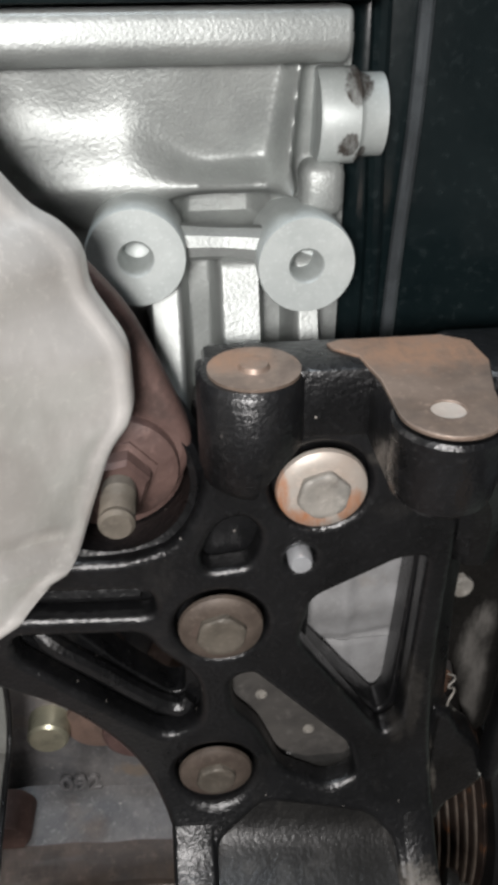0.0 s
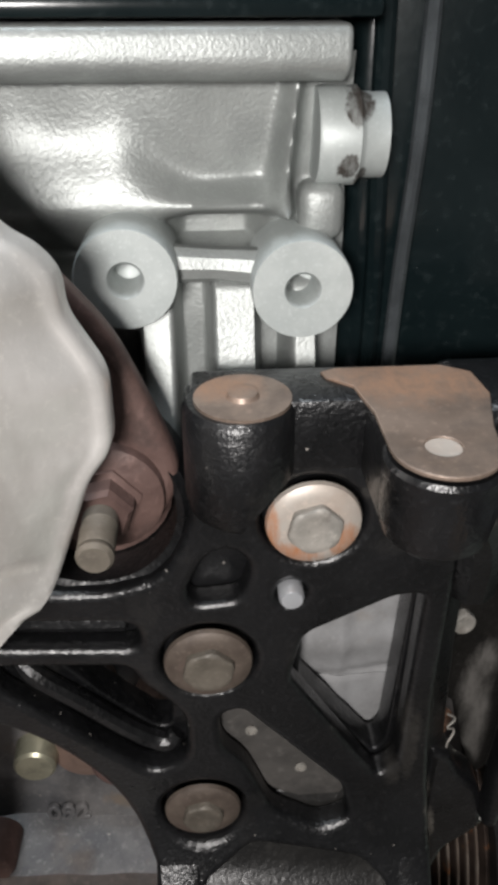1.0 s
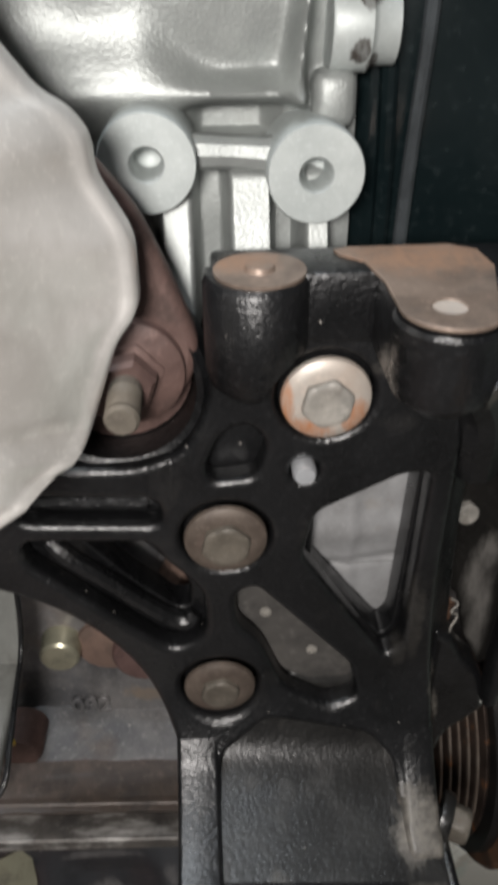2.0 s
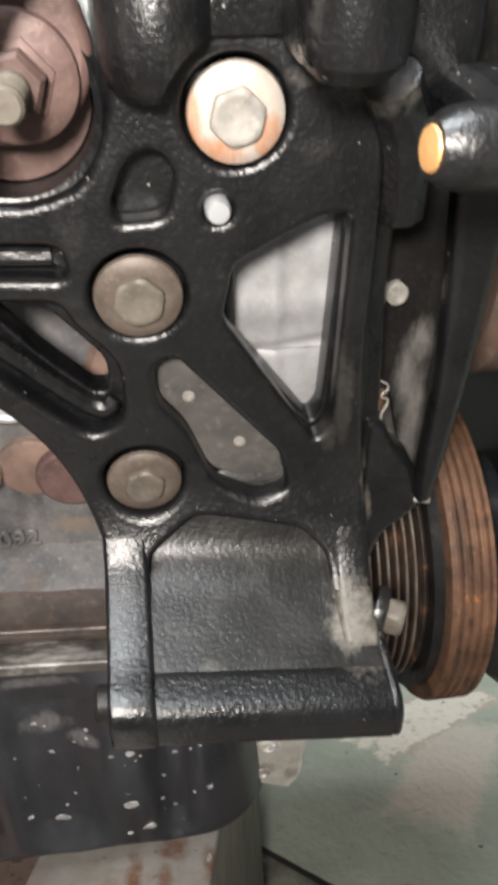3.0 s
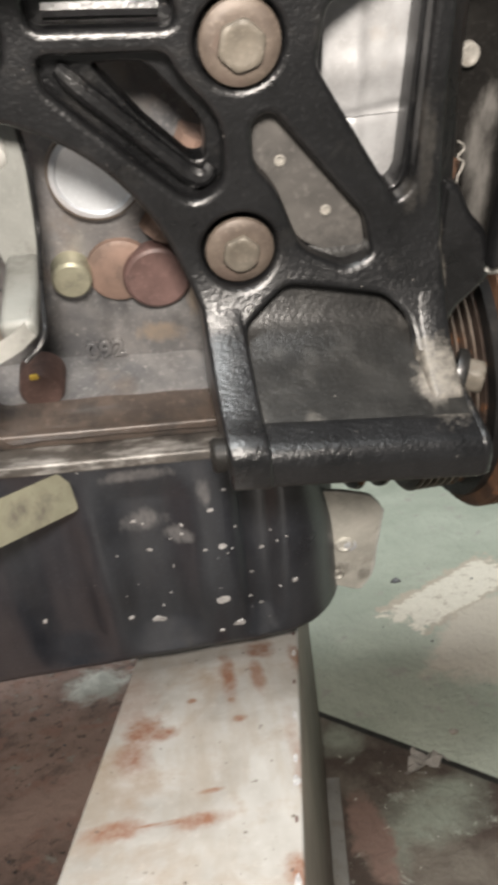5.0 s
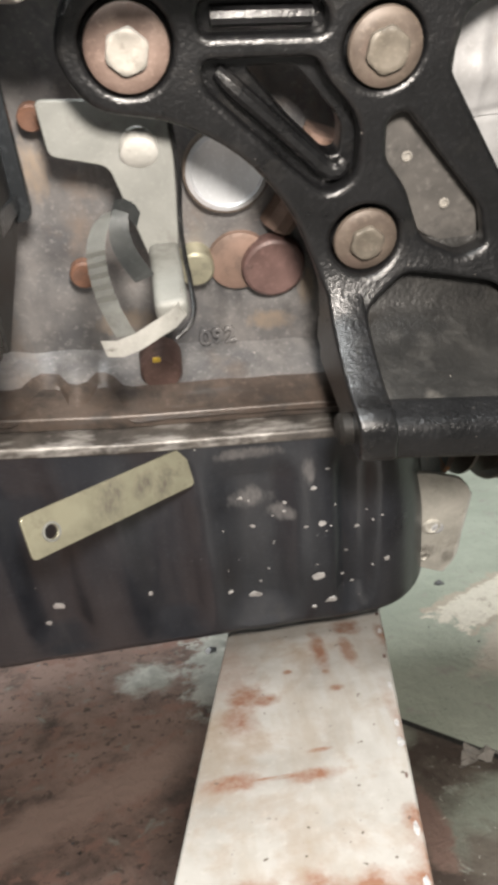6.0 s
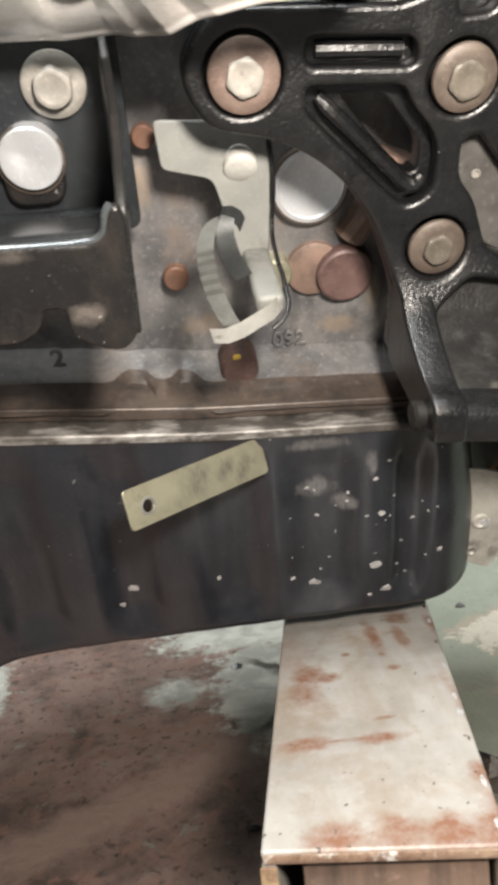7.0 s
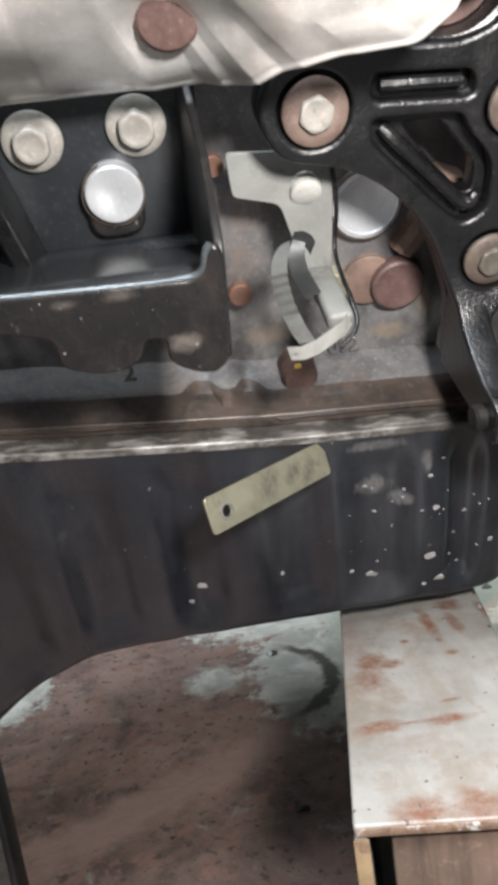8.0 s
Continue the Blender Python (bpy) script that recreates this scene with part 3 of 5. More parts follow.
    pale = mix(ramp(noise_tex(16), 0.4, 0.6), (0.74, 0.735, 0.67), (0.46, 0.46, 0.41))
    left = mix(ramp(worn, 1.16, 1.08), pale, brown)
    left = mix(strip(-0.28, 0.48, 0.89, 0.456, 0.22, 0.035, 2.6, 1.3, 0.5, 22), left, (0.42, 0.295, 0.25))
    left = mix(near(-0.050, 0.725, 0.095, 0.165, 1.5, 1.08, 0.85), left, pale)
    left = mix(near(-0.200, 0.743, 0.045, 0.045, 2.0, 1.2, 0.6), left, pale)
    left = mix(near(-0.07, 0.94, 0.17, 0.10, 2.0, 1.1, 0.8), left, pale)
    left = mix(near(-0.53, 0.82, 0.07, 0.12, 2.0, 1.10, 0.8), left, pale)
    left = mix(calc("MULTIPLY", near(-0.13, 0.71, 0.112, 0.118, 0.35, 1.08, 0.98), calc("MULTIPLY", near(-0.03, 0.705, 0.10, 0.14, 0.3, 1.1, 0.8), calc("SUBTRACT", 1.0, near(-0.135, 0.71, 0.095, 0.10, 0.35, 1.08, 0.98)))), left, (0.11, 0.105, 0.09))
    colour = mix(ramp(sep.outputs["X"], -0.02, 0.02), left, right)
    # nearer than the stand's end the unseen floor is darkened to dim the bracket's reflections
    colour = mix(ramp(sep.outputs["Y"], -0.1, -0.3), colour, mix(ramp(noise_tex(5), 0.4, 0.6), (0.10, 0.092, 0.085), (0.17, 0.155, 0.14)))
    link(colour, bsdf.inputs["Base Color"])
    link(ramp(noise_tex(12), -0.6, 1.3), bsdf.inputs["Roughness"])
    bp = n.new("ShaderNodeBump")
    bp.inputs["Strength"].default_value, bp.inputs["Distance"].default_value = 0.45, 0.006
    link(calc("ADD", noise_tex(90), calc("MULTIPLY", noise_tex(17, 6), 2.0)), bp.inputs["Height"])
    link(bp.outputs["Normal"], bsdf.inputs["Normal"])
    return m


setting("floor", box((-3, -3, -0.1), (3, 3, 0), 0), floor_material(), "worn green painted concrete floor with oily brown stains", "floor")
for nm, lo, hi in (("wall_north", (-3, 3, 0), (3, 3.1, 3)), ("wall_south", (-3, -3.1, 0), (3, -3, 3)), ("wall_east", (3, -3.1, 0), (3.1, 3.1, 3)), ("wall_west", (-3.1, -3.1, 0), (-3, 3.1, 3))):
    setting(nm, box(lo, hi, 0), WALL_MAT, "plain grey workshop wall", "wall")
setting("ceiling", box((-3.1, -3.1, 3), (3.1, 3.1, 3.1), 0), WALL_MAT, "plain grey workshop ceiling", "ceiling")


# ---- the engine block ----
def joint(x):
    """Height of the joint between block and pan, which rises a little towards the rear of the engine."""
    return 0.5745 + 0.075 * max(-0.03, -x) + 0.05 * max(0.0, -x - 0.12)


def slanted(me, x_at=0.0):
    """Shears a bar along x so that it follows the joint."""
    for v in me.vertices:
        v.co.z += joint(v.co.x) - joint(x_at)
    return me


def engine_block():
    t = thing("engine_block", "dirty dark cast iron engine block with brown grime", "engine block", (-0.12, 0.12, 0.6))

    def wall(u, v):
        x = -0.50 + 0.513 * u
        z = 0.578 + 0.227 * v
        y = 0.052 + 0.0022 * noise.noise((x * 30, z * 30, 0)) + 0.001 * noise.noise((x * 90, z * 90, 3))
        y -= 0.006 * math.exp(-(((x + 0.03) / 0.02) ** 2 + ((z - 0.62) / 0.014) ** 2))
        y -= 0.004 * math.exp(-(((x + 0.055) / 0.026) ** 2 + ((z - 0.69) / 0.026) ** 2) ** 3)
        return (x, y, z)

    body = part("block_wall", sheet(120, 44, wall, (0, 0.02, 0)), IRON, t)
    part("crankcase", box((-0.50, 0.074, 0.585), (0.135, 0.34, 0.80), 0.004), IRON, t)

    def skirt(u, v):
        x = -0.50 + 0.50 * u
        z = joint(x) + 0.019 - 0.012 * v
        s = v
        y = 0.054 - 0.049 * s + 0.0016 * noise.noise((x * 45, z * 45, 7))
        d = abs(x + 0.143)
        if d < 0.026:
            k = min(1, (0.026 - d) / 0.008)
            y += 0.024 * k * s * (1 - 0.75 * math.exp(-(((x + 0.141) / 0.007) ** 4)))
        return (x, y, z)

    part("skirt_slope", sheet(110, 9, lambda u, v: skirt(u, v * 0.55), (0, 0.006, -0.012)), IRON, t)
    part("skirt", sheet(110, 8, lambda u, v: skirt(u, 0.55 + 0.45 * v), (0, 0.006, -0.006)), IRON_BROWN, t, "oily brown lower edge of the skirt")
    part("skirt_rail", slanted(bar_cut(rounded([(0.0078, 0.583), (0.05, 0.583), (0.05, 0.5752), (0.0075, 0.5752)], 0.0015), -0.50, 0.0, 24)), IRON_BROWN, t)
    # core plug with its raised rim, the small bosses and the red-brown sensor plug
    part("core_plug", lathe([(0.0185, 0), (0.0185, 0.004), (0.0165, 0.0046), (0.0158, 0.0030), (0.012, 0.0022), (0.006, 0.0016), (0, 0.0015)], (-0.0560, 0.0462, 0.694), TOWARDS, 40), PLUG, t, "bright bare steel core plug")
    part("core_plug_rim", lathe([(0.0185, 0), (0.0200, 0.001), (0.0196, 0.0042), (0.0186, 0.0044), (0.0184, 0.001)], (-0.0560, 0.0467, 0.694), TOWARDS, 40, close=False), WASHER_BROWN, t)
    part("boss", lathe([(0.0100, -0.012), (0.0088, 0.006), (0.0076, 0.0072), (0, 0.0074)], (-0.0745, 0.048, 0.648), TOWARDS, 28), ZINC_YELLOW, t, "dull olive grey round cast boss")
    part("boss", lathe([(0.016, -0.006), (0.0150, 0.002), (0.013, 0.003), (0, 0.003)], (-0.0530, 0.0505, 0.6460), TOWARDS, 28), PEACH, t)
    part("sensor_plug", lathe([(0.0160, 0), (0.0158, 0.0045), (0.0150, 0.0062), (0.0136, 0.0070), (0.0115, 0.0068), (0, 0.0060)], (-0.0365, 0.0500, 0.6425), TOWARDS, 32), PINK_RUBBER, t, "dull dark red round plug")
    part("lug", tube([(-0.034, 0.052, 0.662), (-0.024, 0.050, 0.678), (-0.0120, 0.046, 0.706)], 0.0090), PEACH, t, "peach brown cast lug")
    for x, z, r, mt in ((-0.1345, 0.725, 0.0056, RUST_BOLT), (-0.127, 0.652, 0.0068, RUST_BOLT)):
        part("hex_bolt", lathe([(r, 0), (r, 0.005), (r * 0.88, 0.006), (0, 0.006)], (x, 0.047, z), TOWARDS, 14, 0.2), mt, t, "small rusty orange plug", 25)
    b = part("bolt_boss", lathe([(0.011, 0), (0.0105, 0.016), (0.009, 0.018), (0, 0.0185)], (-0.098, 0.045, 0.600), TOWARDS, 28), RUST_DARK, t, "dark round boss with a yellow paint mark")
    part("paint_mark", box((-0.1015, 0.0258, 0.6085), (-0.0975, 0.0275, 0.6112), 0.0006), YELLOW, b, "yellow paint mark")
    for text, x, y, z, size in (("092", -0.0765, 0.0505, 0.602, 0.0130), ("2", -0.2000, 0.0400, 0.6115, 0.0150)):
        cu = bpy.data.curves.new("casting_number", "FONT")
        cu.body, cu.size, cu.extrude, cu.bevel_depth = text, size, 0.0008, 0.0004
        ob = new("casting_number", cu)
        bpy.context.view_layer.update()
        me = bpy.data.meshes.new_from_object(ob.evaluated_get(bpy.context.evaluated_depsgraph_get()))
        bpy.data.objects.remove(ob)
        me.transform(Matrix.Translation((x, y, z - 0.003)) @ Euler((radians(90), 0, 0)).to_matrix().to_4x4())
        part("casting_number", me, IRON, t, "raised cast number")
    return t


engine_block()


# ---- the oil pan ----
PAN_BANDS = ((-0.30, 0.022), (-0.235, 0.018), (-0.175, 0.016), (-0.110, 0.017), (-0.060, 0.020), (-0.005, 0.010))


def oil_pan():
    t = thing("oil_pan", "black painted steel oil pan with chipped paint", "oil pan", (-0.16, 0.1, 0.42))

    def bottom(x):
        return 0.430 - 0.05 * max(0.0, min(1.2, (-0.225 - x) / 0.10)) ** 2 + 0.0016 * noise.noise((x * 45, 0, 0))

    # one skin that runs along the front and round the right-hand corner
    right, rad, left = 0.028, 0.022, -0.62

    def way(s):
        length = right - rad - left
        arc = rad * math.pi / 2
        d = s * (length + arc + 0.22)
        if d < length:
            return left + d, 0.0, 0.0, -1.0
        if d < length + arc:
            a = (d - length) / rad
            return right - rad + rad * math.sin(a), rad - rad * math.cos(a), math.sin(a), -math.cos(a)
        return right, rad + d - length - arc, 1.0, 0.0

    def skin(u, v):
        x, y, nx, ny = way(u)
        zb = bottom(x)
        top = joint(x) - 0.004
        if v < 0.8:
            k = v / 0.8
            z, off = top + (zb + 0.012 - top) * k, 0.004 + 0.016 * math.sin(k * 1.5)
            for c, w in PAN_BANDS:
                g = math.exp(-(((x - c) / w) ** 4)) if ny < -0.7 else 0
                off -= 0.0075 * g * min(1, k * 5) * min(1, (1.02 - k) * 6)
            off += 0.0008 * noise.noise((x * 25, y * 25, z * 25))
        else:
            a = (v - 0.8) / 0.2 * math.pi / 2
            z, off = zb + 0.012 - 0.012 * math.sin(a), 0.020 - 0.012 * (1 - math.cos(a))
        return (x + nx * off, y + ny * off, z)

    part("pan_wall", sheet(280, 50, skin), PAN, t)
    part("pan_floor", box((-0.62, -0.006, 0.4305), (0.026, 0.24, 0.4345), 0.001), PAN, t)
    part("pan_flange", slanted(bar_cut(rounded([(-0.004, 0.575), (0.05, 0.575), (0.05, 0.570), (-0.006, 0.570)], 0.0015), -0.62, 0.026, 30)), FLANGE, t, "worn bare metal edge of the pan flange")
    rng = random.Random(5)
    spots = [(-0.0267, 0.4772, 0.0045), (-0.0632, 0.4608, 0.0041), (-0.0243, 0.5171, 0.0026), (-0.0486, 0.5015, 0.0032), (-0.0024, 0.5039, 0.0024), (0.0127, 0.4827, 0.0026), (-0.0198, 0.4555, 0.0032), (-0.0614, 0.5148, 0.0018), (-0.0327, 0.5161, 0.0016), (-0.0280, 0.5411, 0.0014), (-0.0666, 0.5347, 0.0016), (-0.0101, 0.4880, 0.0014), (-0.0274, 0.4866, 0.0016), (-0.0201, 0.5521, 0.0012), (-0.0713, 0.4929, 0.0009), (-0.0782, 0.4710, 0.0020), (-0.0814, 0.4475, 0.0024), (-0.0532, 0.4511, 0.0020), (0.0103, 0.5564, 0.0008), (0.0212, 0.5498, 0.0009), (0.0149, 0.5290, 0.0012), (0.0165, 0.5192, 0.0009), (0.0179, 0.5057, 0.0008), (0.0053, 0.5122, 0.0009), (-0.0293, 0.4516, 0.0018), (-0.0432, 0.5305, 0.0014), (-0.1758, 0.4766, 0.0043), (-0.1236, 0.4784, 0.0024), (-0.2223, 0.4416, 0.0019), (-0.1843, 0.4645, 0.0024)]
    for i in range(22):
        spots.append((rng.uniform(-0.08, 0.018), rng.uniform(0.455, 0.535), rng.choice((0.0006, 0.0007, 0.0009, 0.0012))))
    for x, z, r in spots:
        k = min(1, max(0, (0.571 - z) / (0.571 - 0.442)))
        y = -(0.004 + 0.016 * math.sin(k * 1.5))
        for c, w in PAN_BANDS:
            y += 0.0075 * math.exp(-(((x - c) / w) ** 4))
        if x > 0.006:
            y += 0.022 - math.sqrt(max(0, 0.022 ** 2 - (x - 0.006) ** 2))
        bm = bmesh.new()
        vs = [bm.verts.new((x + r * rng.uniform(0.6, 1.3) * math.cos(a * 0.9), y - 0.0004 + rng.uniform(-0.0002, 0.0002), z + 0.75 * r * rng.uniform(0.5, 1.2) * math.sin(a * 0.9))) for a in range(7)]
        top = bm.faces.new(vs)
        ex = bmesh.ops.extrude_face_region(bm, geom=[top])
        bmesh.ops.translate(bm, vec=(0, 0.0014, 0), verts=[v for v in ex["geom"] if isinstance(v, bmesh.types.BMVert)])
        part("paint_chip", bm, CHIP, t)
    return t


oil_pan()


# ---- the mounting bracket ----
OUTER = [(-0.104, 0.783, 0.012), (-0.028, 0.779, 0.006), (-0.012, 0.784, 0.01), (-0.003, 0.803, 0.012), (-0.004, 0.835, 0.002), (0.064, 0.835, 0.002), (0.074, 0.80, 0.01), (0.074, 0.72, 0.02),
         (0.079, 0.665, 0.01), (0.080, 0.612, 0.004), (-0.020, 0.612, 0.004), (-0.0185, 0.645, 0.02), (-0.026, 0.668, 0.02), (-0.036, 0.694, 0.02), (-0.054, 0.717, 0.02), (-0.078, 0.732, 0.02), (-0.108, 0.738, 0.014), (-0.118, 0.760, 0.014)]
TRI_BACK = [(0.0300, 0.7285, 0.003), (0.031, 0.764, 0.004), (0.056, 0.779, 0.004), (0.0655, 0.779, 0.003), (0.0625, 0.694, 0.003), (0.0588, 0.6885, 0.003)]
TRI_FRONT = [(0.0258, 0.740, 0.004), (0.0295, 0.7585, 0.004), (0.057, 0.7728, 0.005), (0.0655, 0.7728, 0.003), (0.0645, 0.694, 0.003), (0.0585, 0.687, 0.004)]
POCKET = [(0.003, 0.724, 0.004), (0.010, 0.727, 0.004), (0.046, 0.683, 0.004), (0.049, 0.667, 0.004), (0.038, 0.664, 0.004), (0.021, 0.672, 0.006), (0.012, 0.697, 0.006), (0.003, 0.708, 0.006)]
TRI_LEFT = [(-0.066, 0.7515, 0.006), (-0.0245, 0.749, 0.005), (-0.021, 0.741, 0.006), (-0.008, 0.726, 0.008), (-0.008, 0.703, 0.009), (-0.020, 0.696, 0.008), (-0.031, 0.706, 0.010), (-0.066, 0.742, 0.005)]
TRI_SEE = [(-0.050, 0.7455, 0.003), (-0.031, 0.7445, 0.004), (-0.0125, 0.722, 0.006), (-0.0135, 0.709, 0.004), (-0.0185, 0.709, 0.004), (-0.034, 0.725, 0.006)]
SLOT = [(-0.066, 0.770, 0.005), (-0.021, 0.767, 0.005), (-0.020, 0.756, 0.005), (-0.066, 0.759, 0.005)]
SMALL = [(0.000, 0.791, 0.005), (0.008, 0.794, 0.005), (0.0135, 0.787, 0.005), (0.010, 0.774, 0.004), (-0.004, 0.773, 0.004), (-0.0055, 0.779, 0.004)]
FOOT_WINDOW = [(-0.0055, 0.618, 0.003), (-0.0050, 0.6485, 0.004), (0.0135, 0.6605, 0.004), (0.0535, 0.6540, 0.004), (0.0635, 0.6465, 0.004), (0.0655, 0.618, 0.003)]

B1, B2, B3, B4 = (0.0305, 0.001, 0.8025), (0.0, 0.001, 0.750), (-0.004, 0.001, 0.676), (-0.091, 0.001, 0.758)


def foot_bend(z):
    """How far the bracket's front curves forward towards its foot."""
    s = min(0.86, max(0.0, (0.683 - z) / 0.05))
    return 0.05 * (1 - math.sqrt(1 - s * s))


def bent(me):
    """Cuts a flat plate into strips and bends its lower end forward."""
    bm = bmesh.new()
    bm.from_mesh(me)
    for z in np.arange(0.640, 0.6835, 0.003):
        bmesh.ops.bisect_plane(bm, geom=bm.verts[:] + bm.edges[:] + bm.faces[:], plane_co=(0, 0, z), plane_no=(0, 0, 1))
    for v in bm.verts:
        v.co.y -= foot_bend(v.co.z)
    bm.to_mesh(me)
    bm.free()
    return me


def dropped(me):
    """The foot sinks a little towards its outer end."""
    for v in me.vertices:
        v.co.z -= 0.145 * (v.co.x + 0.008) * min(1.0, max(0.0, (0.662 - v.co.z) / 0.036))
    return me


def mounting_bracket():
    t = thing("mounting_bracket", "glossy black cast iron mounting bracket with triangular openings", "bracket", (0.02, 0.0, 0.62))
    front = [rounded(p) for p in (OUTER, TRI_FRONT, POCKET, TRI_LEFT, SLOT, SMALL, FOOT_WINDOW)]
    front += [ring(0.025, 0.776, 0.0044)] + [ring(p[0], p[2], r, 40) for p, r in ((B1, 0.0145), (B2, 0.0147), (B3, 0.0145), (B4, 0.0158))]
    part("front_rib_frame", dropped(bent(plate(front, 0.0, 0.010, 0.0027, steps=4))), BLACK, t)
    web = [rounded(p) for p in (OUTER, TRI_BACK, TRI_SEE)]
    part("web", plate(web, 0.0102, 0.022, 0.001), BLACK, t)
    part("pocket_floor", plate([rounded(POCKET)], 0.0088, 0.0101, 0.0003), DUST, t, "dusty grey floor of the cast pocket")
    # ribs inside the openings
    part("diagonal_rib", tube([(-0.0600, 0.0085, 0.7455), (-0.056, 0.0070, 0.7415), (-0.042, 0.0070, 0.7275), (-0.026, 0.0070, 0.7115), (-0.0200, 0.0085, 0.7055), (-0.0150, 0.0080, 0.7040), (-0.0115, 0.0085, 0.7075)], 0.0036, radii=[0.7, 1, 1, 1, 1.1, 1.1, 0.8]), BLACK, t)
    part("slot_rib", tube([(-0.061, 0.0085, 0.7635), (-0.043, 0.008, 0.7625), (-0.025, 0.0085, 0.7612)], 0.0035), BLACK, t)
    part("dowel_pin", lathe([(0.0038, 0), (0.0038, 0.006), (0.0031, 0.0072), (0, 0.0074)], (0.025, 0.0045, 0.776), TOWARDS, 24), PLUG, t, "bright dowel pin")
    for x, z in ((0.014, 0.706), (0.032, 0.684)):
        part("drain_hole", lathe([(0.0022, 0), (0.0022, 0.0007), (0.0016, 0.0009), (0.0013, -0.001), (0, -0.001)], (x, 0.0086, z), TOWARDS, 16), BOLT_GREY, t)
    # right-hand strut: its flank that slopes back, the worn plate behind it and the black arm beside that
    def flank(u, v):
        z = 0.800 - 0.185 * v
        x = 0.0735 + 0.0045 * min(1, max(0, (0.74 - z) / 0.08)) - 0.004 * max(0, (0.66 - z) / 0.05)
        a = u * math.pi / 2
        return (x + 0.0140 * math.sin(a) ** 1.4 + 0.0012 * math.exp(-(((u - 0.45) / 0.10) ** 2)), 0.0065 + 0.0275 * (1 - math.cos(a)), z)

    part("strut_flank", sheet(14, 40, flank, (-0.006, 0.004, 0)), BLACK, t, smooth=50)
    part("rear_plate", plate([rounded([(0.082, 0.830, 0.004), (0.124, 0.830, 0.004), (0.121, 0.70, 0.02), (0.117, 0.640, 0.003), (0.110, 0.635, 0.003), (0.1005, 0.668, 0.01), (0.0965, 0.685, 0.006), (0.084, 0.690, 0.004)])], 0.0345, 0.0390, 0.001), BLACK_RUBBED, t, "dark plate with a rubbed pale grey patch")
    part("rear_arm", plate([rounded([(0.094, 0.812, 0.004), (0.120, 0.812, 0.004), (0.1145, 0.76, 0.03), (0.1140, 0.713, 0.02), (0.1105, 0.670, 0.01), (0.1085, 0.651, 0.003), (0.1025, 0.650, 0.003), (0.1020, 0.670, 0.01), (0.1025, 0.704, 0.02), (0.1010, 0.735, 0.02)])], 0.0, 0.0110, 0.0035, steps=4), BLACK, t, "glossy black tapering arm")
    part("cross_web", plate([rounded([(0.079, 0.692, 0.003), (0.0865, 0.688, 0.003), (0.0935, 0.674, 0.006), (0.1015, 0.666, 0.004), (0.1070, 0.644, 0.004), (0.1000, 0.636, 0.004), (0.0925, 0.629, 0.006), (0.0885, 0.612, 0.004), (0.079, 0.612, 0.003)])], 0.0065, 0.022, 0.003), BLACK, t)
    # lug beside the top boss, with a bare worn face
    way = Vector((-0.95, -0.12, 0.05)).normalized()
    part("side_lug", lathe([(0.0, 0.0), (0.0062, 0.0), (0.0082, -0.003), (0.0092, -0.008), (0.0096, -0.022), (0.0085, -0.026), (0, -0.026)], (0.0652, -0.0565, 0.8095), way, 36), BLACK, t)
    part("lug_arm", tube([(0.088, -0.046, 0.808), (0.092, -0.020, 0.807), (0.091, 0.012, 0.806)], 0.0085), BLACK, t)
    part("worn_spot", lathe([(0.0050, 0), (0.0046, 0.0006), (0, 0.0010)], (0.0652, -0.0565, 0.8095), way, 24), COPPER_SPOT, t, "bright orange worn spot")
    for at, way, r, h, mt in (((0.0850, -0.027, 0.6195), (1, -0.45, -0.1), 0.0078, 0.008, BOLT_BROWN), ((0.1045, 0.012, 0.6485), (1, -0.4, 0.1), 0.0058, 0.0075, ZINC_PALE), ((0.0930, 0.0345, 0.7285), (0.1, -1, 0.1), 0.0050, 0.004, BOLT_GREY)):
        part("side_bolt", hex_head(at, way, r, 0.0, h, 0.4), mt, t, "greyish hexagon bolt head", 28)
    part("bolt_flange", lathe([(0.0105, -0.004), (0.0108, -0.001), (0.0100, 0.0005), (0.007, 0.001)], (0.0850, -0.027, 0.6195), (1, -0.45, -0.1), 28), BLACK_DUSTY, t)
    part("orange_grommet", tube([(0.0870, 0.022, 0.684), (0.0885, 0.022, 0.692)], 0.0030), RUST, t, "small orange rusty grommet")
    part("spring_wire", tube([(0.0850, 0.012, 0.704), (0.0880, 0.012, 0.701), (0.0855, 0.011, 0.698), (0.0885, 0.012, 0.695), (0.0860, 0.010, 0.690), (0.0895, 0.014, 0.681), (0.0935, 0.018, 0.675)], 0.0004), BOLT_GREY, t, "thin bright spring wire")
    # top block with its two bosses
    part("top_block", box((-0.002, -0.004, 0.8215), (0.066, 0.016, 0.8425), 0.002), BLACK, t)
    round_boss = lathe([(0, -0.034), (0.010, -0.034), (0.0130, -0.031), (0.0142, -0.026), (0.0142, -0.002), (0.0134, -0.0008), (0.0128, 0.0), (0, 0.0)], (0.010, -0.001, 0.842), (0, 0, 1), 48)
    part("boss", cut(round_boss, lathe([(0, -0.004), (0.0215, -0.004), (0.0215, 0.04), (0, 0.04)], (B1[0], 0.0, B1[2]), TOWARDS, 48)), BLACK, t)
    part("boss_face", lathe([(0.0122, 0), (0.0122, 0.0010), (0.0042, 0.0010), (0.0036, 0.0022), (0, 0.0026)], (0.011, -0.001, 0.8418), (0, 0, 1), 40), RUST_TOP, t, "rusty machined boss face")
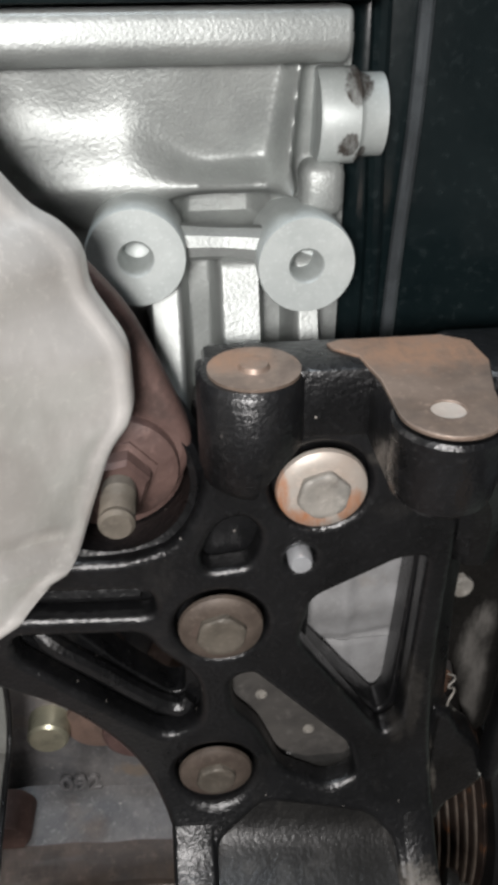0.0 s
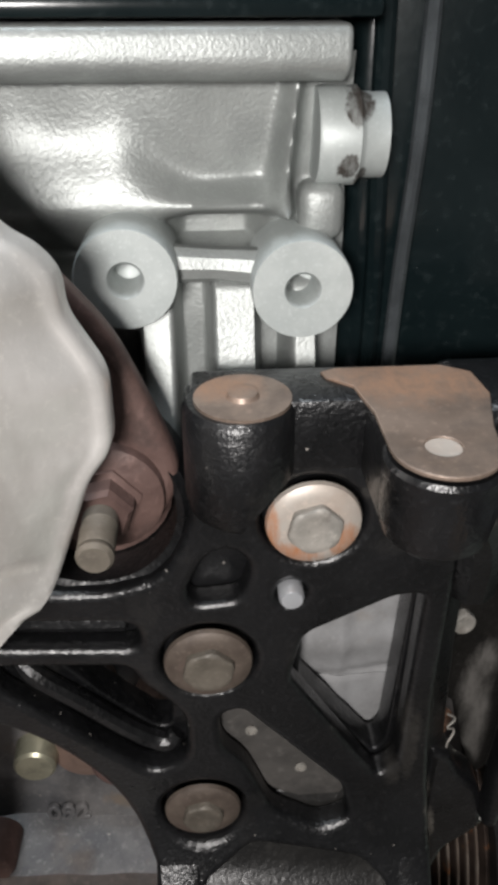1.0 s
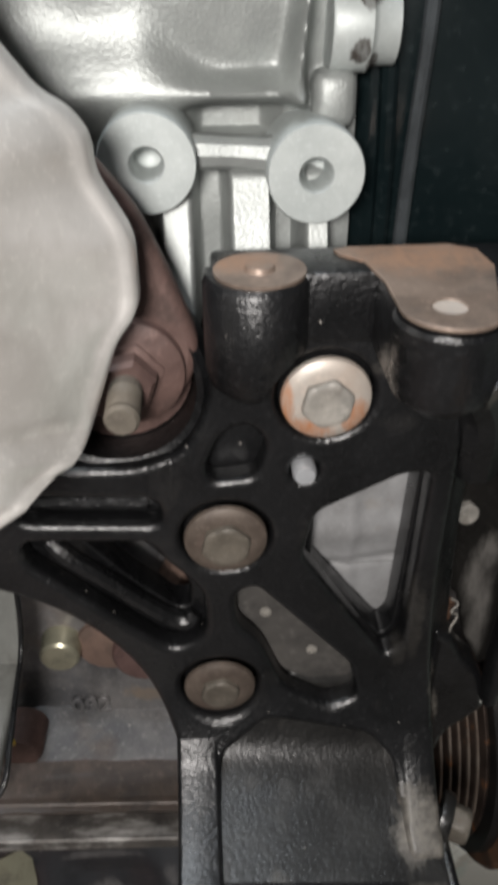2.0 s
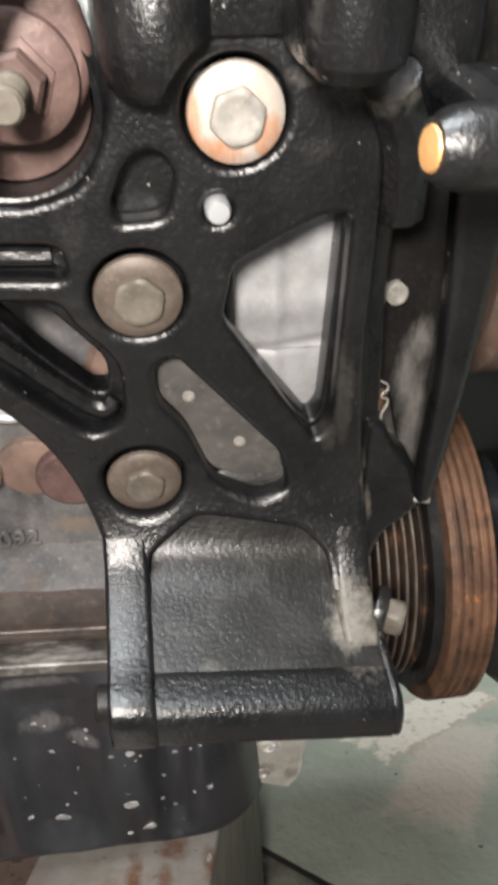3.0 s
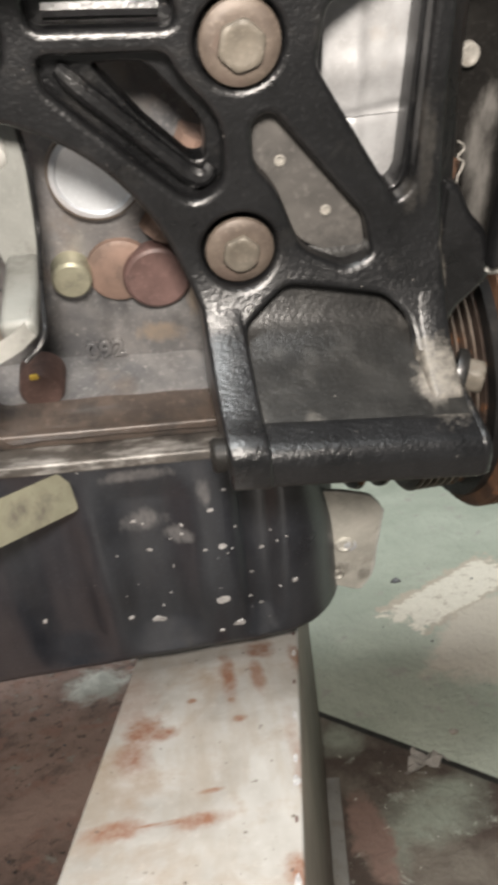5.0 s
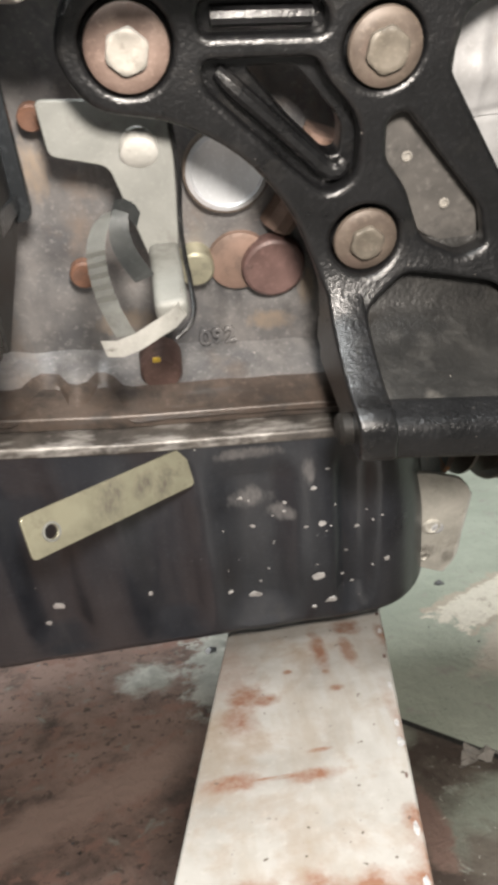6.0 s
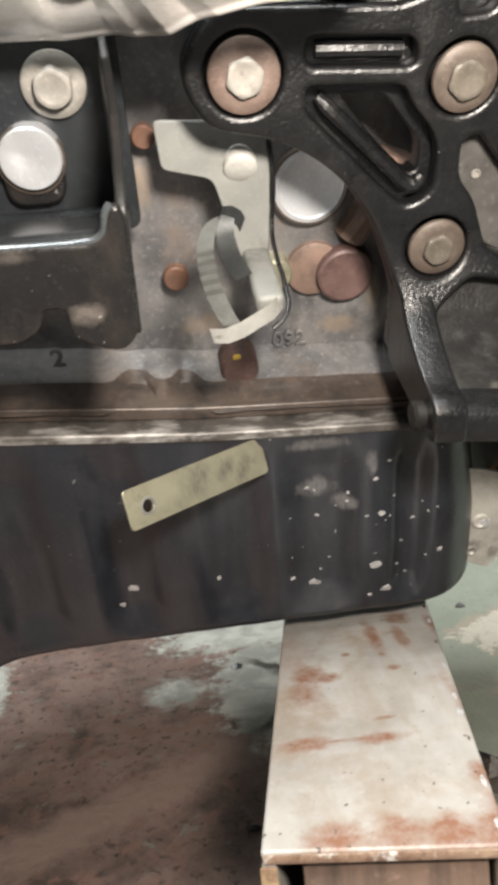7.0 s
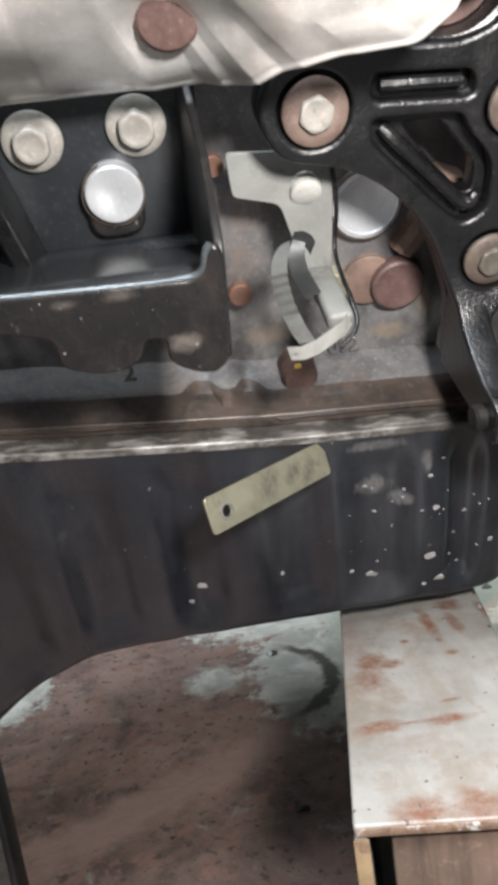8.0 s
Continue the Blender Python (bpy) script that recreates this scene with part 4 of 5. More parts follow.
    part("boss", lathe([(0, -0.026), (0.008, -0.025), (0.0122, -0.021), (0.0132, -0.016), (0.0136, -0.002), (0.0128, -0.0008), (0, -0.0008)], (0.054, -0.028, 0.842), (0, 0, 1), 40), BLACK, t)
    part("boss_neck", box((0.0415, -0.028, 0.819), (0.0665, 0.004, 0.8415), 0.003), BLACK, t)
    face = [Vector((0.054 + 0.0124 * math.cos(a), -0.028 + 0.0124 * math.sin(a))) for a in np.linspace(-math.pi, 0, 18)]
    face += [Vector(p) for p in ((0.0675, -0.02), (0.072, -0.004), (0.071, 0.008), (0.064, 0.0125), (0.036, 0.0125), (0.032, 0.0105), (0.033, 0.007), (0.039, 0.002), (0.0416, -0.012))]
    me = plate([face, [Vector((0.0535 + 0.0042 * math.cos(a), -0.028 + 0.0042 * math.sin(a))) for a in np.linspace(0, 2 * math.pi, 20)[:-1]]], 0, 0.0012, 0.0003, axes=((1, 0, 0), (0, 1, 0)))
    me.transform(Matrix.Translation((0, 0, 0.842)))
    part("boss_face", me, RUST_TOP, t, "rusty machined top face")
    part("bore", lathe([(0.0045, 0), (0.0040, 0.0004), (0, 0.0002)], (0.0535, -0.028, 0.8424), (0, 0, 1), 24), WASHER_CREAM, t, "bright worn bore")
    part("top_shoulder", box((0.066, -0.004, 0.806), (0.096, 0.030, 0.838), 0.005, 3), BLACK, t)
    part("rib", tube([(0.070, -0.008, 0.812), (0.078, 0.0, 0.796), (0.082, 0.008, 0.77)], 0.008), BLACK, t)
    # round cup that holds the manifold stud
    part("stud_cup", lathe([(0.0285, 0), (0.0285, 0.018), (0.0265, 0.020), (0.0245, 0.019), (0.0235, 0.004), (0, 0.004)], (-0.0315, 0.024, 0.8045), TOWARDS, 40), BLACK, t)
    part("cup_floor", lathe([(0.0232, 0), (0.0232, 0.003), (0, 0.003)], (-0.0315, 0.0195, 0.8045), TOWARDS, 40), RUST_DARK, t, "brown rusty floor of the cup")
    # foot: plate with a rounded lip that drops towards its outer end, a whole rib at one side and a broken one at the other
    lip = [(0.024, 0.669, 0.001), (0.0100, 0.669, 0.001), (0.0070, 0.664, 0.002), (0.0025, 0.653, 0.005), (-0.0050, 0.6425, 0.008), (-0.018, 0.6365, 0.010), (-0.038, 0.632, 0.010), (-0.056, 0.629, 0.006), (-0.0655, 0.622, 0.006), (-0.064, 0.6105, 0.003), (0.024, 0.6105, 0.002)]
    part("foot_plate", dropped(bar_cut(rounded(lip, steps=5), -0.006, 0.0790, 16)), BLACK_DUSTY, t, "dusty black foot plate", 50)
    part("lip_end", dropped(profile_bar(rounded([(-0.020, 0.634, 0.004), (-0.038, 0.6315, 0.010), (-0.048, 0.6308, 0.006), (-0.0675, 0.6295, 0.018), (-0.0685, 0.6130, 0.007), (-0.0625, 0.6105, 0.003), (-0.020, 0.6105, 0.003)]), 0.0780, 0.0830, 0.0022)), BLACK, t)
    bar = [(-0.046, 0.6290, 0.001), (-0.0520, 0.6303, 0.002), (-0.0680, 0.6290, 0.014), (-0.0690, 0.6130, 0.007), (-0.0630, 0.6102, 0.003), (-0.046, 0.6102, 0.002)]
    part("lip_bar", dropped(bar_cut(rounded(bar, steps=9), -0.0056, 0.0788, 16)), BLACK, t, smooth=50)
    ribl = [(0.009, 0.6600, 0.001), (-0.0030, 0.6600, 0.001), (-0.0088, 0.6550, 0.010), (-0.0155, 0.6480, 0.012), (-0.030, 0.6400, 0.014), (-0.050, 0.6335, 0.006), (-0.0690, 0.6318, 0.018), (-0.0700, 0.6130, 0.007), (-0.0635, 0.6098, 0.003), (0.008, 0.6098, 0.002)]
    part("foot_rib", dropped(profile_bar(rounded(ribl), -0.0215, -0.0055, 0.0018)), BLACK, t)
    broken = [(0.009, 0.6600, 0.001), (-0.0030, 0.6600, 0.001), (-0.0086, 0.6550, 0.010), (-0.0148, 0.6475, 0.012), (-0.027, 0.6390, 0.012), (-0.0430, 0.6320, 0.003), (-0.0430, 0.6200, 0.002), (0.008, 0.612, 0.002)]
    part("foot_rib", dropped(profile_bar(rounded(broken), 0.0655, 0.0800, 0.0028)), BLACK, t, "rib with a worn pale end")
    part("lip_boss", lathe([(0.0065, 0), (0.0070, 0.005), (0.0058, 0.0066), (0, 0.0070)], (-0.0205, -0.054, 0.620), (-1, 0, 0), 24), BLACK_RUBBED, t, "dark oily domed end")
    # bolts
    for x, y, z, wr, hr, wm, hm, lb in ((*B1, 0.0135, 0.0082, WASHER_CREAM, BOLT_GREY, "cream bolt washer with an orange rim"),
                                      (*B2, 0.0138, 0.0086, WASHER_BROWN, BOLT_BROWN, "brown tarnished bolt washer"),
                                      (*B3, 0.0136, 0.0078, WASHER_BROWN, BOLT_BROWN, "brown tarnished bolt washer"),
                                      (*B4, 0.0148, 0.0082, WASHER_PINK, BOLT_GREY, "reddish brown bolt washer")):
        bolt(t, (x, y, z), wr, hr, wm, hm, height=0.0032, label=lb)
    return t


mounting_bracket()


# ---- crankshaft pulley ----
def crank_pulley():
    at = (0.165, 0.108, 0.520)
    t = thing("crank_pulley", "rusty ribbed crankshaft pulley", "pulley", at)
    prof, h = [(0.02, 0.0), (0.094, 0.0), (0.097, 0.002)], 0.003
    for i in range(4):
        prof += [(0.097, h + 0.001), (0.0945, h + 0.0020), (0.0945, h + 0.0028), (0.097, h + 0.0040)]
        h += 0.0048
    prof += [(0.095, h + 0.002), (0.090, h + 0.003), (0.02, h + 0.003)]
    part("damper_ring", lathe(prof, at, (-1, 0, 0), 72), RUST, t, "heavily rusted outer ring")
    part("rubber_gap", lathe([(0.02, 0.025), (0.088, 0.025), (0.088, 0.031), (0.02, 0.031)], at, (-1, 0, 0), 72), BLACK_DULL, t)
    prof, h = [(0.02, 0.031), (0.078, 0.031), (0.080, 0.033)], 0.0335
    for i in range(6):
        prof += [(0.0800, h), (0.0710, h + 0.0018), (0.0710, h + 0.0028), (0.0800, h + 0.0042)]
        h += 0.0048
    prof += [(0.079, h + 0.001), (0.062, h + 0.002), (0.058, h - 0.004), (0.02, h - 0.004)]
    part("grooved_ring", lathe(prof, at, (-1, 0, 0), 72), GROOVED, t, "dark grooved belt ring with rusty ridges")
    prof, h = [(0.02, 0.0628), (0.070, 0.0628), (0.0745, 0.0645)], 0.066
    for i in range(2):
        prof += [(0.0745, h), (0.0610, h + 0.0060), (0.0610, h + 0.0080), (0.0745, h + 0.0140)]
        h += 0.0160
    prof += [(0.0735, h + 0.001), (0.055, h + 0.002), (0.02, h + 0.002)]
    part("inner_ring", lathe(prof, at, (-1, 0, 0), 72), GROOVED, t, "dark pulley end with coarse grooves")
    for i in range(6):
        h = 0.0335 + 0.0048 * i + 0.0042
        part("ridge", lathe([(0.0790, h - 0.0007), (0.0806, h - 0.0003), (0.0806, h + 0.0007), (0.0790, h + 0.0011)], at, (-1, 0, 0), 72, close=False), RIDGE, t, "worn bright ridge")
    return t


crank_pulley()


# ---- cylinder head ----
def cylinder_head():
    t = thing("cylinder_head", "bare cast aluminium cylinder head with two drilled bosses", "cylinder head", (0.0, 0.12, 0.8))

    def near_line(x, z, a, c):
        """Distance of (x, z) from the line a-c, and how far along it."""
        p, a, c = Vector((x, z)), Vector(a), Vector(c)
        k = max(0.0, min(1.0, (p - a).dot(c - a) / (c - a).length_squared))
        return (p - a - (c - a) * k).length, k

    def step(v, lo, hi):
        k = max(0.0, min(1.0, (v - lo) / (hi - lo)))
        return k * k * (3 - 2 * k)

    def wall(u, v):
        """The cast wall: a bulged upper part, a ledge and ribs that run into it, and upright fins below."""
        x = -0.40 + 0.30 * u / 0.12 if u < 0.12 else -0.10 + 0.145 * (u - 0.12) / 0.88
        z = 0.806 + 0.108 * v
        up = step(z, 0.872, 0.882)
        y = 0.060 + 0.0005 * noise.noise((x * 60, z * 60, 0))
        y += 0.0035 * up * step(x, -0.010, 0.026)
        y -= 0.20 * max(0.0, z - 0.880)
        y += 0.015 * step(x, -0.010, -0.002) * (1 - step(x, 0.016, 0.024)) * step(z, 0.858, 0.862) * (1 - step(z, 0.869, 0.872))
        # the ledge, broad and soft at its rear end, crisp between the bosses
        sharp = step(x, -0.022, 0.004)
        d = z - 0.8755
        w = 0.0085 + (0.0034 - 0.0085) * sharp
        w = w * (1 + 0.6 * (1 - sharp) * step(d, -0.001, 0.003))
        y -= 0.0095 * math.exp(-((d / w) ** 2)) * (1 - step(x, 0.026, 0.030))
        rib = 0.0
        for a, c, h, r0, r1 in (((0.0258, 0.876), (0.0290, 0.907), 0.0155, 0.0030, 0.0021), ((0.0262, 0.877), (0.040, 0.861), 0.009, 0.0036, 0.003)):
            d, k = near_line(x, z, a, c)
            rib = max(rib, h * (1 - 0.5 * k) * math.exp(-((d / (r0 + (r1 - r0) * k)) ** 2)))
        y -= rib
        fin = 0.0
        for x0, x1 in ((-0.0165, -0.0055), (0.0045, 0.0185), (0.0275, 0.0365), (-0.060, -0.030)):
            fin = max(fin, step(x, x0 - 0.002, x0 + 0.0015) * (1 - step(x, x1 - 0.0015, x1 + 0.002)))
        y -= (0.013 + 0.34 * max(0.0, 0.856 - z)) * fin * (1 - step(z, 0.853, 0.862))
        return (x, y, z)

    part("head_wall", sheet(230, 110, wall, (0, 0.03, 0)), ALU, t, smooth=60)
    part("top_rail", profile_bar(rounded([(0.036, 0.9120), (0.037, 0.9215), (0.12, 0.9215), (0.12, 0.907), (0.05, 0.9075), (0.041, 0.9085)], 0.003), -0.40, 0.0405, 0.0015), ALU, t, "bright top rail")
    for x, z in ((-0.0185, 0.8605), (0.0300, 0.8565)):
        prof = [(0.0140, -0.026), (0.0143, -0.001), (0.0139, 0.0), (0.0052, 0.0), (0.0044, -0.0012), (0.0042, -0.014), (0, -0.016)]
        part("drilled_boss", lathe(prof, (x, 0.034, z), TOWARDS, 40), ALU_CUT, t, "machined round boss with a drilled hole")
    part("tie_bar", tube([(-0.014, 0.047, 0.861), (0.006, 0.047, 0.8603), (0.024, 0.047, 0.8585)], 0.0052, radii=[1.15, 0.95, 1.15]), ALU, t)
    part("side_plug", lathe([(0.0125, 0), (0.0130, 0.001), (0.0130, 0.011), (0.0118, 0.012), (0.0112, 0.013), (0.0112, 0.019), (0, 0.019)], (0.0345, 0.056, 0.893), (1, 0, 0), 32), ALU_CUT, t, "bright round side plug")
    part("side_boss", box((0.030, 0.046, 0.866), (0.043, 0.06, 0.882), 0.004, 3), ALU, t)
    return t


cylinder_head()


# ---- covers behind ----
def valve_cover():
    t = thing("valve_cover", "glossy black valve cover above the head rail", "engine cover", (-0.15, 0.12, 0.92))
    part("cover_shell", box((-0.40, 0.042, 0.9225), (0.046, 0.30, 0.99), 0.008, 3), COVER, t)
    part("cover_flange", box((-0.40, 0.0375, 0.9225), (0.0475, 0.06, 0.9275), 0.0015), COVER, t)


valve_cover()


def timing_cover():
    t = thing("timing_cover", "glossy black timing cover with a raised vertical rib", "engine cover", (0.12, 0.15, 0.8))
    part("cover_shell", box((0.046, 0.066, 0.79), (0.30, 0.30, 1.02), 0.006, 3), COVER, t)
    # the first rib is coloured grey to give the black cover's bright line
    part("edge_rib", tube([(0.064, 0.062, 1.0), (0.0655, 0.060, 0.90), (0.0635, 0.060, 0.85), (0.0625, 0.061, 0.79)], 0.0024), RIB_HIGHLIGHT, t, "black raised rib with its highlight painted grey")
    part("edge_rib", tube([(0.0525, 0.064, 1.0), (0.054, 0.062, 0.90), (0.056, 0.062, 0.85), (0.056, 0.063, 0.79)], 0.003), COVER, t)


timing_cover()


def pump_housing():
    t = thing("pump_housing", "silver painted housing seen through the bracket", "pump housing", (0.06, 0.1, 0.65))
    def skin(u, v, low, high):
        x, z = 0.012 + 0.060 * u, low + (high - low) * v
        y = 0.0252 - 0.0020 * math.exp(-(((z - 0.7300) / 0.008) ** 2)) - 0.0012 * math.exp(-(((x - 0.047) / 0.003) ** 2)) + 0.0035 * max(0.0, (z - 0.76) / 0.03)
        y += 0.0012 * math.exp(-(((z - 0.7125 - 0.1 * (x - 0.04)) / 0.0022) ** 2)) + 0.0006 * noise.noise((x * 120, z * 60, 4.0))
        return (x, y, z)

    part("housing", sheet(48, 60, lambda u, v: skin(u, v, 0.7125, 0.790), (0, 0.09, 0)), SILVER, t, smooth=60)
    part("lower_housing", sheet(48, 50, lambda u, v: skin(u, v, 0.640, 0.7121), (0, 0.09, 0)), SILVER, t, smooth=60)


pump_housing()


def accessory_drum():
    t = thing("alternator_drum", "brown grimy round drum behind the pulley", "alternator", (0.20, 0.12, 0.65))
    part("drum_body", lathe([(0.02, 0.004), (0.060, 0.004), (0.066, 0.010), (0.066, 0.06), (0.060, 0.066), (0.02, 0.066)], (0.212, 0.118, 0.712), (-1, 0, 0), 56), BOARD, t)
    part("end_cap", lathe([(0.0, 0.0705), (0.030, 0.0705), (0.034, 0.0665), (0.036, 0.060), (0.02, 0.058)], (0.212, 0.118, 0.712), (-1, 0, 0), 40), RUST_DARK, t)


accessory_drum()


def fan_clutch():
    t = thing("black_wheel", "dull black round housing beside the pulley", "housing", (0.23, 0.12, 0.45))
    part("rim", lathe([(0.02, 0), (0.108, 0), (0.114, 0.006), (0.114, 0.06), (0.106, 0.068), (0.096, 0.062), (0.02, 0.060)], (0.262, 0.125, 0.525), (-1, 0, 0), 64), BLACK_DULL, t)
    part("hub", lathe([(0.0, 0.074), (0.03, 0.074), (0.034, 0.070), (0.034, 0.058), (0.02, 0.056)], (0.262, 0.125, 0.525), (-1, 0, 0), 40), BLACK_GLOSS, t)


fan_clutch()


# ---- heat shield and the manifold lug ----
def heat_shield():
    t = thing("heat_shield", "dented bright steel heat shield with a rolled edge", "heat shield", (-0.2, 0.0, 0.78))
    # outline in x and z, with the depth of each corner: the lower right part stands off towards the bracket
    edge = [(-0.0365, 0.889, -0.018), (-0.0305, 0.8855, -0.018), (-0.0265, 0.880, -0.018), (-0.0265, 0.872, -0.018), (-0.0190, 0.858, -0.018), (-0.0190, 0.840, -0.019), (-0.0252, 0.832, -0.020),
            (-0.0325, 0.812, -0.020), (-0.0350, 0.806, -0.024), (-0.0450, 0.8025, -0.043), (-0.061, 0.791, -0.045), (-0.087, 0.790, -0.044), (-0.106, 0.7865, -0.040), (-0.122, 0.780, -0.031),
            (-0.1335, 0.7785, -0.015), (-0.160, 0.7775, -0.008), (-0.20, 0.778, -0.006), (-0.27, 0.779, -0.006), (-0.40, 0.78, -0.006), (-0.44, 0.86, -0.01), (-0.44, 0.97, -0.01), (-0.30, 1.02, -0.01),
            (-0.15, 1.01, -0.01), (-0.075, 0.955, -0.014), (-0.048, 0.905, -0.018)]
    pts = rounded([(x, z, 0.004) for x, z, y in edge], 0.004, 5)
    depth = [edge[i // 6][2] for i in range(len(pts))]
    depth = [sum(depth[(i + k) % len(depth)] for k in range(-5, 6)) / 11 for i in range(len(depth))]
    c = Vector((-0.20, 0.89))
    bm = bmesh.new()
    grid = []
    for f in (0.0, 0.003, 0.010, 0.018, 0.024, 0.030, 0.036, 0.045, 0.07, 0.10, 0.13, 0.16, 0.20, 0.24, 0.28, 0.33, 0.40, 0.5, 0.7, 1.0):
        row = []
        s = 1 - (1 - f) ** 3.2
        for p, d in zip(pts, depth):
            q = p + (c - p) * f
            dent = 0.0060 * noise.noise((q.x * 26, q.y * 30, 2.0)) + 0.0034 * noise.noise((q.x * 80, q.y * 80, 5.0))
            pocket = math.exp(-(((q.x + 0.149) / 0.022) ** 2 + ((q.y - 0.806) / 0.018) ** 2))
            fold = 0.0018 * math.exp(-(((q.x + 0.215 + 0.6 * (q.y - 0.80)) / 0.010) ** 2))
            row.append(bm.verts.new((q.x, d * (1 - s) - 0.070 * s + (0.005 if f == 0 else 0.0) + dent * min(1, f * 14) + 0.0012 * min(1, max(0, (f - 0.010) / 0.014)) * max(0, 1 - f * 4) + (0.022 * pocket + fold) * min(1, f * 9), q.y)))
        grid.append(row)
    n = len(pts)
    for a, b in zip(grid, grid[1:]):
        for i in range(n):
            bm.faces.new((a[i], a[(i + 1) % n], b[(i + 1) % n], b[i]))
    bmesh.ops.remove_doubles(bm, verts=bm.verts, dist=1e-5)
    part("shell", bm, SHIELD, t, smooth=70)
    part("shield_bolt", lathe([(0.0125, -0.004), (0.0122, 0.003), (0.0105, 0.0046), (0.006, 0.0052), (0, 0.0052)], (-0.149, -0.0290, 0.8075), (0, -0.95, -0.2), 24), RUST_DARK, t, "brown rusty shield bolt")
    return t


heat_shield()


def manifold_lug():
    t = thing("manifold_lug", "brown rusty manifold lug with a stud and nut", "manifold flange", (-0.025, 0.0, 0.81))
    outline = [(-0.040, 0.880, 0.004), (-0.031, 0.871, 0.004), (-0.020, 0.857, 0.010), (-0.0115, 0.836, 0.012), (-0.004, 0.815, 0.010), (-0.014, 0.797, 0.012), (-0.034, 0.793, 0.012), (-0.046, 0.802, 0.01), (-0.046, 0.835, 0.01), (-0.046, 0.870, 0.01)]
    part("lug_plate", plate([rounded(outline)], 0.004, 0.014, 0.003), RUST_DARK, t)
    part("lug_boss", lathe([(0.0165, 0), (0.0160, 0.004), (0.014, 0.005), (0, 0.005)], (-0.026, 0.005, 0.812), TOWARDS, 32), RUST_DARK, t)
    nut = part("nut", lathe([(0.0108, 0), (0.0106, 0.0018), (0.0086, 0.0022), (0.0086, 0.007), (0.0074, 0.0085), (0.0048, 0.0085)], (-0.026, 0.001, 0.812), TOWARDS, 6, 0.2), RUST_DARK, t, "brown hexagon nut", 25)
    part("stud", lathe([(0.0046, 0), (0.0047, 0.0075), (0.0042, 0.0080), (0.0047, 0.0086), (0.0042, 0.0092), (0.0047, 0.0097), (0.0042, 0.0103), (0.0047, 0.0108), (0.0042, 0.0114), (0.0047, 0.0119), (0.0042, 0.0125), (0.0047, 0.0130), (0.0042, 0.0136), (0.0047, 0.0141), (0.0042, 0.0146), (0.0047, 0.0152), (0.0042, 0.0158), (0.0047, 0.0163), (0.0042, 0.0169), (0.0047, 0.0176), (0.0047, 0.0188), (0.0038, 0.0200), (0, 0.0200)], (-0.026, -0.004, 0.812), TOWARDS, 24), BOLT_BROWN, t, "brown threaded stud end")


manifold_lug()


